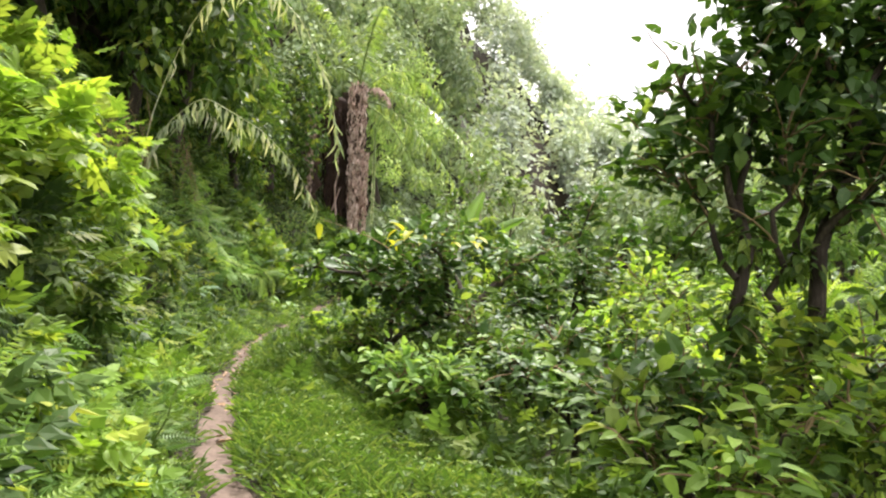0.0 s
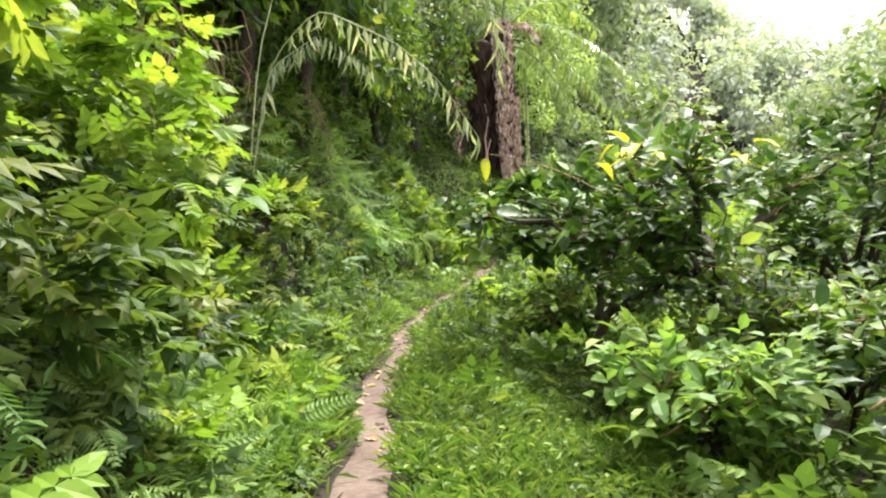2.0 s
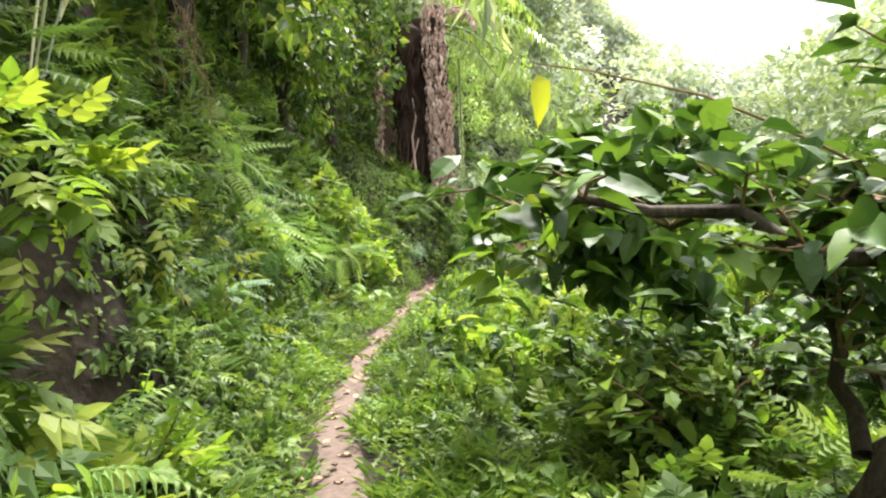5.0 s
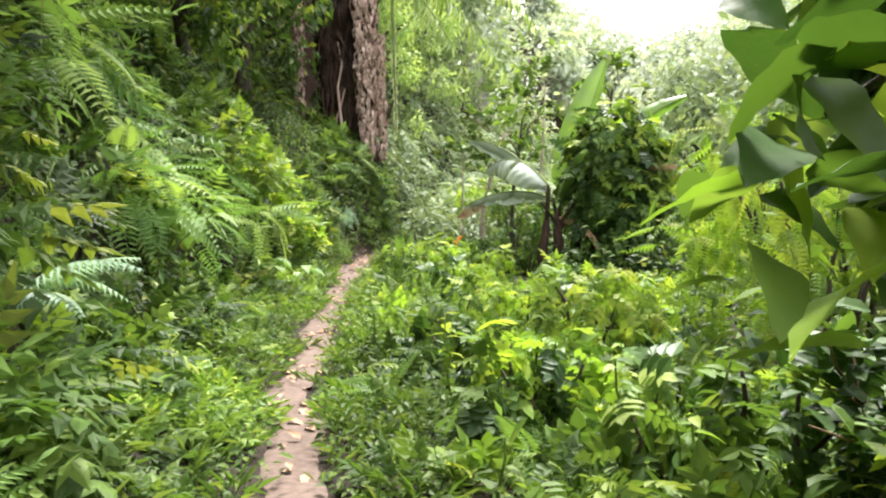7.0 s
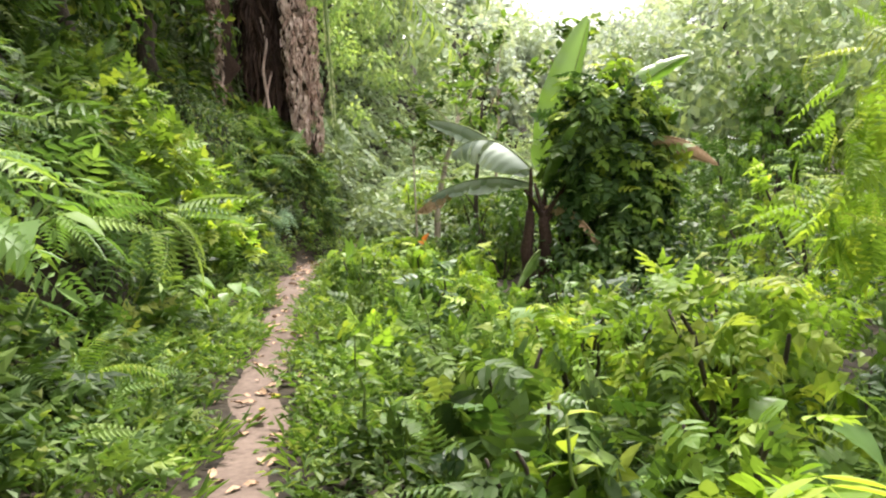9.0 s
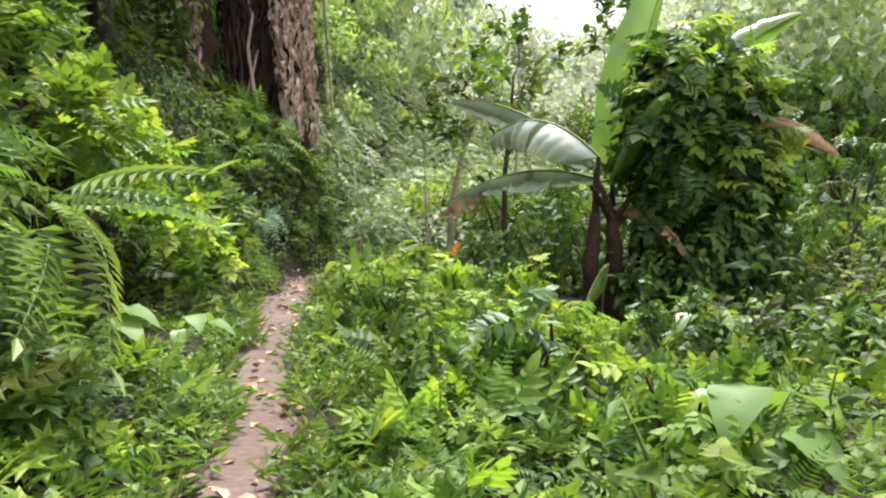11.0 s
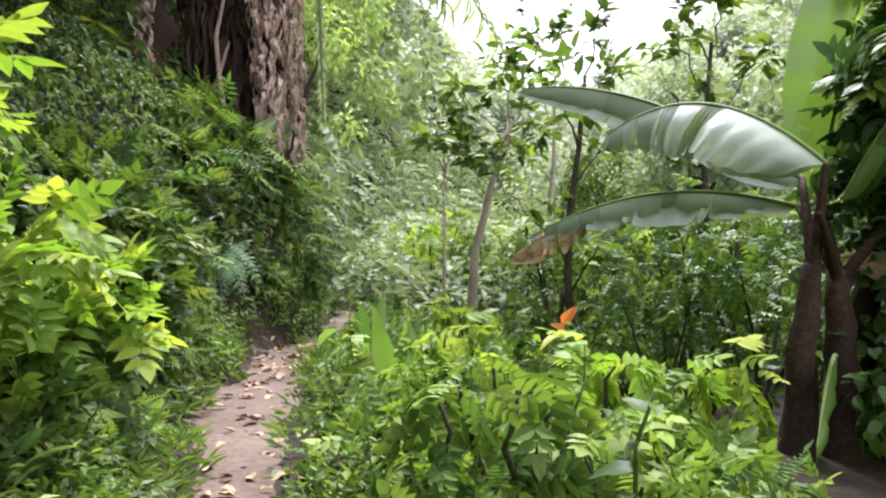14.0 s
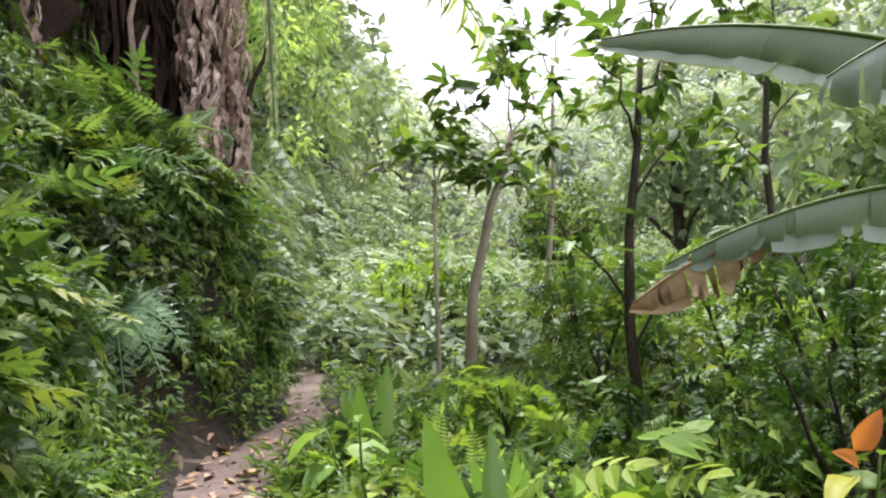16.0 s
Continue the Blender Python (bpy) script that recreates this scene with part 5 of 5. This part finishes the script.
sapling((-0.14, 30.0, -0.1), [(-0.14, 30.0, -0.4), (-0.2, 30, 0.7), (-0.14, 30, 1.6), (0.0, 30, 2.4), (0.1, 30, 3.3)], 0.06,
        [((0.0, 30, 2.4), (-0.5, 29.8, 3.4)), ((0.1, 30, 3.2), (0.3, 29.9, 4.1)), ((-0.1, 30, 1.8), (0.5, 29.8, 2.6)), ((-0.2, 30, 0.8), (-1.0, 30.3, 2.0)), ((0.1, 30, 3.0), (0.8, 30, 3.5)), ((-0.15, 30, 0.5), (0.35, 29.8, 1.3))],
        80, 0.28, "slender dark sapling with glossy leaves", 702, BARK)
sapling((-1.3, 33.0, 0.2), [(-1.3, 33, -0.2), (-1.28, 33, 1.0), (-1.25, 33, 2.6)], 0.035, [((-1.25, 33, 2.5), (-1.7, 32.9, 2.9)), ((-1.25, 33, 2.5), (-0.9, 33, 3.0)), ((-1.25, 33, 2.2), (-1.3, 32.7, 2.9))], 50, 0.28,
        "thin upright sapling with a leafy top", 703, PALE_BARK, 120)
sapling((2.6, 31.5, -0.4), [(2.6, 31.5, -0.7), (2.8, 31.5, 1.0), (2.7, 31.5, 2.6), (2.9, 31.5, 4.4)], 0.07,
        [((2.8, 31.5, 3.4), (2.0, 31.3, 4.6)), ((2.9, 31.5, 4.3), (3.2, 31.4, 5.4)), ((2.8, 31.5, 3.0), (3.8, 31.3, 4.2)), ((2.7, 31.5, 2.4), (1.9, 31.2, 3.0)), ((2.9, 31.5, 4.0), (2.4, 31.8, 5.3))],
        90, 0.32, "tall sapling with large drooping leaves", 704, BARK)
sapling((1.3, 35.5, -0.3), [(1.3, 35.5, -0.7), (1.4, 35.5, 1.4), (1.6, 35.5, 3.0), (1.7, 35.5, 5.2)], 0.06,
        [((1.6, 35.5, 3.8), (0.8, 35.3, 5.2)), ((1.7, 35.5, 5.1), (2.1, 35.4, 6.2)), ((1.6, 35.5, 3.6), (2.7, 35.3, 4.8)), ((1.7, 35.5, 4.8), (1.1, 35.8, 6.2)), ((1.5, 35.5, 2.6), (0.7, 35.3, 3.2))],
        90, 0.34, "tall sapling with large drooping leaves", 705, PALE_BARK)

# coffee-like shrubs of the plantation, one built and copied
def round_shrub(label, h, n, mat, seed, name="round_shrub", leaf=0.16, stems=4, shoot=SPRIG):
    g = np.random.default_rng(seed)
    t = thing(name, (0, 0, 0), label, "shrub", "round shrubs on the valley floor")
    lobes = []
    for k in range(stems):
        a = 6.283 * k / stems + g.uniform(0, 1)
        tip = (0.32 * h * math.cos(a), 0.32 * h * math.sin(a), h * g.uniform(0.7, 0.95))
        part("stem", tri_mesh("stem", tube(bow((0.03 * math.cos(a), 0.03 * math.sin(a), -0.15), tip, 0.03, 7, 0.02, seed + k), np.linspace(0.025, 0.01, 7) * h ** 0.5, 6), BARK), t)
        lobes += [(*tip, 0.26 * h), (tip[0] * 1.25, tip[1] * 1.25, tip[2] * 0.62, 0.24 * h)]
    p, a, u, z = lobe_leaves(lobes, n // 5, seed, leaf * 1.1, 0.3)
    tagged(part("foliage", mesh_of("foliage", *scatter(shoot, p, a, u, z * 1.9, z * 1.9), mat), t), kind="stuff")
    return t


def plant_copies(models, places, seed):
    g = np.random.default_rng(seed)
    used = set()
    for i, (k, x, y, sc) in enumerate(places):
        m = pose(*on_land(x, y), 0, 0, float(g.uniform(0, 360)))
        if k not in used:
            used.add(k)
            models[k].matrix_basis = m
            models[k].scale = (sc, sc, sc)
        else:
            copy_thing(models[k], m).scale = (sc, sc, sc)


tall = [round_shrub("dark glossy shrub like a coffee bush", 2.2, 1100, DARK, 801, leaf=0.12), round_shrub("leafy green shrub of the plantation", 1.9, 1150, HERB, 802, leaf=0.115), round_shrub("bright green shrub with fresh leaves", 1.5, 900, BRIGHT, 803, leaf=0.11)]
g = np.random.default_rng(81)
places = [(int(g.choice([0, 0, 1, 1, 2])), x, y, float(g.uniform(0.75, 1.35))) for x, y in ((0.6, 28.2), (1.6, 28.9), (2.8, 28.4), (0.1, 31.4), (1.0, 32.6), (1.9, 33.6), (3.2, 33.0), (4.2, 30.4), (5.4, 28.6), (4.6, 26.6), (6.4, 31.6), (7.2, 27.4), (5.6, 34.4),
                                                                                     (0.2, 36.4), (2.4, 37.0), (4.2, 37.8), (7.6, 35.6), (3.8, 23.6), (5.2, 21.6), (4.4, 18.6), (5.6, 16.0), (4.6, 13.0), (6.6, 24.0), (7.4, 19.6), (6.2, 11.0), (4.8, 8.2), (4.6, 5.8), (6.8, 14.0), (8.2, 22.0), (-0.6, 37.8))]
# two dark shrubs added behind the bananas to darken the undergrowth
places += [(0, -0.2, 27.4, 0.6), (0, 0.5, 26.8, 0.7)]
plant_copies(tall, places, 82)
fresh = [round_shrub("tall bright green shrub with fresh leaves", 2.4, 2400, BRIGHT, 821, leaf=0.17, stems=7, shoot=FEATHER_BIG), round_shrub("knee-high bright green shrub", 0.95, 900, BRIGHT, 822, leaf=0.1, stems=6)]
plant_copies(fresh, [(0, 0.95, 17.0, 1.0), (0, 2.2, 18.2, 0.9), (1, -1.3, 16.6, 1.05), (1, -0.8, 17.3, 1.0), (1, -1.8, 17.6, 0.8), (1, -2.0, 21.0, 0.75), (1, 3.4, 6.0, 1.3), (0, 4.2, 7.4, 0.9)], 84)
low = [round_shrub("low mounded shrub with dark leaves", 0.75, 300, DARK, 811, leaf=0.1, shoot=SPRIG_FULL), round_shrub("low mounded shrub with green leaves", 0.7, 300, HERB, 812, leaf=0.1, shoot=SPRIG_FULL), round_shrub("low mounded shrub with fresh green leaves", 0.65, 280, BRIGHT, 813, leaf=0.095, shoot=SPRIG_FULL)]
places = []
for i in range(70):
    y = float(g.uniform(10.5, 30))
    x = float(path_x(np.array([y]))[0] + g.uniform(0.95, 4.6))
    if (x + 0.85) ** 2 + (y - 10.2) ** 2 > 2.5 and not (x > -1.2 and 23.4 < y < 27.4):
        places.append((int(g.choice([0, 1, 1, 1, 2])), x, y, float(g.uniform(0.5, 1.15))))
# dark-leaved shrubs added before the bananas to deepen the gloom there
places += [(0, x, y, sc) for x, y, sc in ((-0.6, 22.2, 0.8), (0.9, 22.0, 0.9), (1.5, 22.8, 0.9), (0.2, 21.8, 0.8), (1.9, 22.3, 1.0))]
plant_copies(low, places, 83)

# ---- trees on the bank and slopes ----
def broad_tree(label, h, r, leaves, leaf, mat, seed, drop=0.3):
    g = np.random.default_rng(seed)
    t = thing("tree", (0, 0, 0), label, "tree", "trees on the slopes")
    part("trunk", tri_mesh("trunk", tube(bow((0, 0, -0.6), (g.normal(0, 0.3), g.normal(0, 0.3), h * 0.75), 0, 9, 0.08, seed), np.linspace(0.035, 0.015, 9) * h, 9, 0.08), BARK), t)
    lobes = []
    for k in range(9):
        a, z = 2.4 * k, h * (0.42 + 0.058 * k)
        q = (r * 0.65 * math.cos(a) * (1.1 - 0.06 * k), r * 0.65 * math.sin(a) * (1.1 - 0.06 * k), z + 0.2 * h * g.uniform(0, 0.6))
        part("limb", tri_mesh("limb", tube(bow((0, 0, z * 0.75), q, 0.05 * h, 7, 0.06, seed + k), np.linspace(0.013, 0.005, 7) * h, 6), BARK), t)
        lobes += [(*q, r * g.uniform(0.28, 0.42)), (q[0] * 1.25, q[1] * 1.25, q[2] - drop * r, r * g.uniform(0.2, 0.34))]
    p, a, u, z = lobe_leaves(lobes, leaves, seed, leaf, 0.35, DIAMOND)
    tagged(part("crown", mesh_of("crown", *scatter(DIAMOND, p, a, u, z, z * 0.55), mat), t), kind="stuff")
    return t


trees = [None] * 4
# crowns in the two hazy wood colours are painted paler for distance
trees[3] = broad_tree("bright leafy tree draped in creeper", 7.5, 2.6, 4200, 0.22, HAZY_LIGHT_WOODS, 904, 0.9)
trees[:3] = [broad_tree("leafy broad tree with hanging boughs", 7.0, 3.0, 3000, 0.32, BANK, 901, 0.6), broad_tree("tall dark tree of the forest edge", 9.0, 3.0, 3000, 0.34, HAZY_WOODS, 902), broad_tree("slender light-green tree on the slope", 6.0, 1.9, 2200, 0.28, FERN, 903, 0.5)]
# crowns close above the bank are added, mostly overhead, to throw shade on it
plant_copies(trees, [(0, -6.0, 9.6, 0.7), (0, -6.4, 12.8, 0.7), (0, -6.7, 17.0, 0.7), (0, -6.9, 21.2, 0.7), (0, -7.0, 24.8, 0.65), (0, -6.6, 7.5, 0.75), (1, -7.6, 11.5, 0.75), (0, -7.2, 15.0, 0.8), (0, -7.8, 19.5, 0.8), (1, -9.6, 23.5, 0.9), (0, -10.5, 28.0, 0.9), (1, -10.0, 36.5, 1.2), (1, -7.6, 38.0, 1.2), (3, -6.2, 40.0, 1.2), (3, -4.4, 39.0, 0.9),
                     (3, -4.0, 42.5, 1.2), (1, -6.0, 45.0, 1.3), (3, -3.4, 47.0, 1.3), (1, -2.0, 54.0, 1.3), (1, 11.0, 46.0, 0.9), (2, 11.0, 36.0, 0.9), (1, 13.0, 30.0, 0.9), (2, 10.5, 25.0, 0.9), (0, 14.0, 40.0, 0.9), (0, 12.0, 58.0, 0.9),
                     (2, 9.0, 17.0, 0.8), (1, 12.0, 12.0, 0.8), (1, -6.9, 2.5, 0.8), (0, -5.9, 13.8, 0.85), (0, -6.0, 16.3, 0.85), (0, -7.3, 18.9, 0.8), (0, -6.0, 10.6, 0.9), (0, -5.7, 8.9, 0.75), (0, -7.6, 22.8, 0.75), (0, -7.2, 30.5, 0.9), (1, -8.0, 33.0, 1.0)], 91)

# ---- single things by the path ----
HEART = [tri_mesh("leaf", blade(1.0, 0.78, 7, 0.18, 0.3, 0.02, full=0.45, seed=k), m) for k, m in enumerate((FERN, BANANA))]


def big_leaf_herb(at, size, leaves, height, label, seed, lean=(0, 0)):
    g = np.random.default_rng(seed)
    t = thing("large_leaved_herb", at, label, "herb", "large-leaved herbs")
    for k in range(leaves):
        a = 6.283 * k / leaves + g.uniform(-0.4, 0.4)
        tip = np.array([0.35 * math.cos(a) + lean[0], 0.35 * math.sin(a) + lean[1], g.uniform(0.6, 1.1)]) * height
        part("stalk", tri_mesh("stalk", tube(bow((0, 0, -0.03), tip, 0.05, 6), np.linspace(0.012, 0.006, 6), 5), STEM), t)
        ob = part("leaf", HEART[k % 2], t)
        ob.matrix_basis = aim(tip, (math.cos(a) + lean[0], math.sin(a) + lean[1], -0.35), (0, 0, 1), size * g.uniform(0.75, 1.2))
    return t


for k, (x, y, sz, n, h, lean) in enumerate(((-1.55, 19.3, 0.34, 6, 0.5, (0, 0)), (-0.75, 20.4, 0.3, 5, 0.45, (0, 0)), (-0.1, 22.6, 0.3, 5, 0.5, (0, 0)), (-4.05, 8.9, 0.34, 5, 0.5, (0.7, -0.3)), (-4.2, 7.6, 0.28, 5, 0.5, (0.7, -0.3)), (-1.2, 16.2, 0.26, 5, 0.5, (0, 0)),
                                             (-5.1, 17.2, 0.3, 5, 0.5, (0.7, -0.2)), (-5.3, 21.6, 0.3, 5, 0.4, (0.8, -0.2)), (-2.9, 2.0, 0.34, 5, 0.6, (0.6, 0)), (-2.3, 24.9, 0.26, 5, 0.35, (0, 0)), (-4.7, 22.4, 0.22, 5, 0.3, (0.6, -0.2)), (-3.25, 27.9, 0.28, 5, 0.35, (0, 0)))):
    big_leaf_herb(on_land(x, y), sz, n, h, "herb with large heart-shaped grey-green leaves", 1000 + k, lean)


def canna(at, h, n, seed):
    t = thing("canna", at, "canna with upright lance-shaped green leaves", "herb")
    g = np.random.default_rng(seed)
    me = [tri_mesh("leaf", blade(1.0, 0.26, 9, 0.3, 0.1, 0.01), BANANA)]
    a = np.arange(n) * 2.3 + seed
    hang_leaves(t, me, np.stack([0.03 * np.cos(a), 0.03 * np.sin(a), 0 * a], 1), np.stack([0.28 * np.cos(a), 0.28 * np.sin(a), np.ones(n)], 1), np.stack([0.5 * np.cos(a), -1 + 0 * a, 0.3 + 0 * a], 1), h * g.uniform(0.7, 1.05, n))


canna(on_land(-2.95, 26.25), 0.8, 3, 1)
canna(on_land(-3.0, 28.6), 0.75, 4, 2)
canna(on_land(-2.5, 27.4), 0.6, 3, 3)
warm = leafy_herb(on_land(-1.9, 25.6), 0.75, 6, 0.2, BRIGHT, "yellow-green herb with red-orange young leaves", 1101, "")
hang_leaves(warm, [tri_mesh("leaf", blade(1.0, 0.5, 6, 0.3, 0.3), RED)], np.array([[0.0, -0.02, 0.75], [0.03, 0, 0.7]]), np.array([[0.5, -0.3, 0.7], [-0.6, -0.3, 0.4]]), np.array([[0, -1, 0.6], [0, -1, 0.6]]), [0.17, 0.13], "young_leaf")
hang_leaves(warm, YELLOW_LEAF, np.array([[0.0, 0.0, 0.66]]), np.array([[-0.8, -0.4, 0.1]]), np.array([[0, 0, 1.0]]), [0.22])

# dry strands hanging from the bank
for k, (x, y, top, n) in enumerate(((-4.25, 9.6, 3.3, 18), (-5.0, 14.0, 3.6, 14), (-3.9, 8.4, 3.0, 14))):
    g = np.random.default_rng(1200 + k)
    strands = []
    for j in range(n):
        p0 = (x + g.normal(0, 0.14), y + g.normal(0, 0.2), top + g.uniform(-0.3, 0.3))
        strands.append(tube(bow(p0, (p0[0] + g.normal(0.15, 0.1), p0[1] + g.normal(0, 0.15), p0[2] - g.uniform(0.6, 1.5)), 0.04, 8, 0.045, j), np.linspace(0.007, 0.002, 8), 4))
    tagged(part("dry_creeper", tri_mesh("dry_creeper", joined(*strands), TWIG)), "dry brown creeper strands hanging from the bank", "creeper", kind="stuff")
# fallen leaves and stones on the path
litter = [tri_mesh("fallen_leaf", blade(1.0, w, 6, f, c, 0.04, seed=k), DRY) for k, (w, f, c) in enumerate(((0.5, 0.4, 0.1), (0.6, 0.6, -0.25), (0.45, 0.3, 0.3)))]
yellowed = tri_mesh("fallen_leaf", blade(1.0, 0.5, 6, 0.3, 0.1, 0.03), YELLOW)
g = np.random.default_rng(1300)
for i in range(300):
    y = float(5 + 26 * g.random() ** 0.75) if i < 220 else float(g.normal(28.6, 0.9))
    x = float(path_x(np.array([y]))[0] + g.normal(0, 0.11 + 0.05 * (y > 17) + 0.6 * float(bare(y))))
    ob = part("fallen_leaf", yellowed if i % 19 == 0 else litter[i % 3])
    ob.matrix_basis = pose(*on_land(x, y, 0.022), g.normal(0, 10), g.normal(0, 10), g.uniform(0, 360)) @ Matrix.Scale(float(g.uniform(0.06, 0.15)), 4)
    tagged(ob, "fallen yellow leaf on the path" if i % 19 == 0 else "dry curled brown leaf on the path", "leaf", "fallen leaves on the path")


def stone_mesh(seed):
    bm = bmesh.new()
    bmesh.ops.create_icosphere(bm, subdivisions=2, radius=1)
    for v in bm.verts:
        v.co *= 1 + 0.35 * noise.noise(v.co * 1.3 + Vector((seed, 0, 0)))
        v.co.z *= 0.5
    me = bpy.data.meshes.new("stone")
    bm.to_mesh(me)
    bm.free()
    me.materials.append(EARTH)
    return me


stones = [stone_mesh(k) for k in range(3)]
for i in range(46):
    y = float(g.uniform(3, 30))
    x = float(path_x(np.array([y]))[0] + g.choice([-1, 1]) * g.uniform(0.02, 0.2))
    ob = part("stone", stones[i % 3])
    ob.matrix_basis = pose(*on_land(x, y, 0.01), 0, 0, g.uniform(0, 360)) @ Matrix.Scale(float(g.uniform(0.012, 0.045)), 4)
    tagged(ob, "small earth-coloured stone set in the path", "stone", "stones in the path")
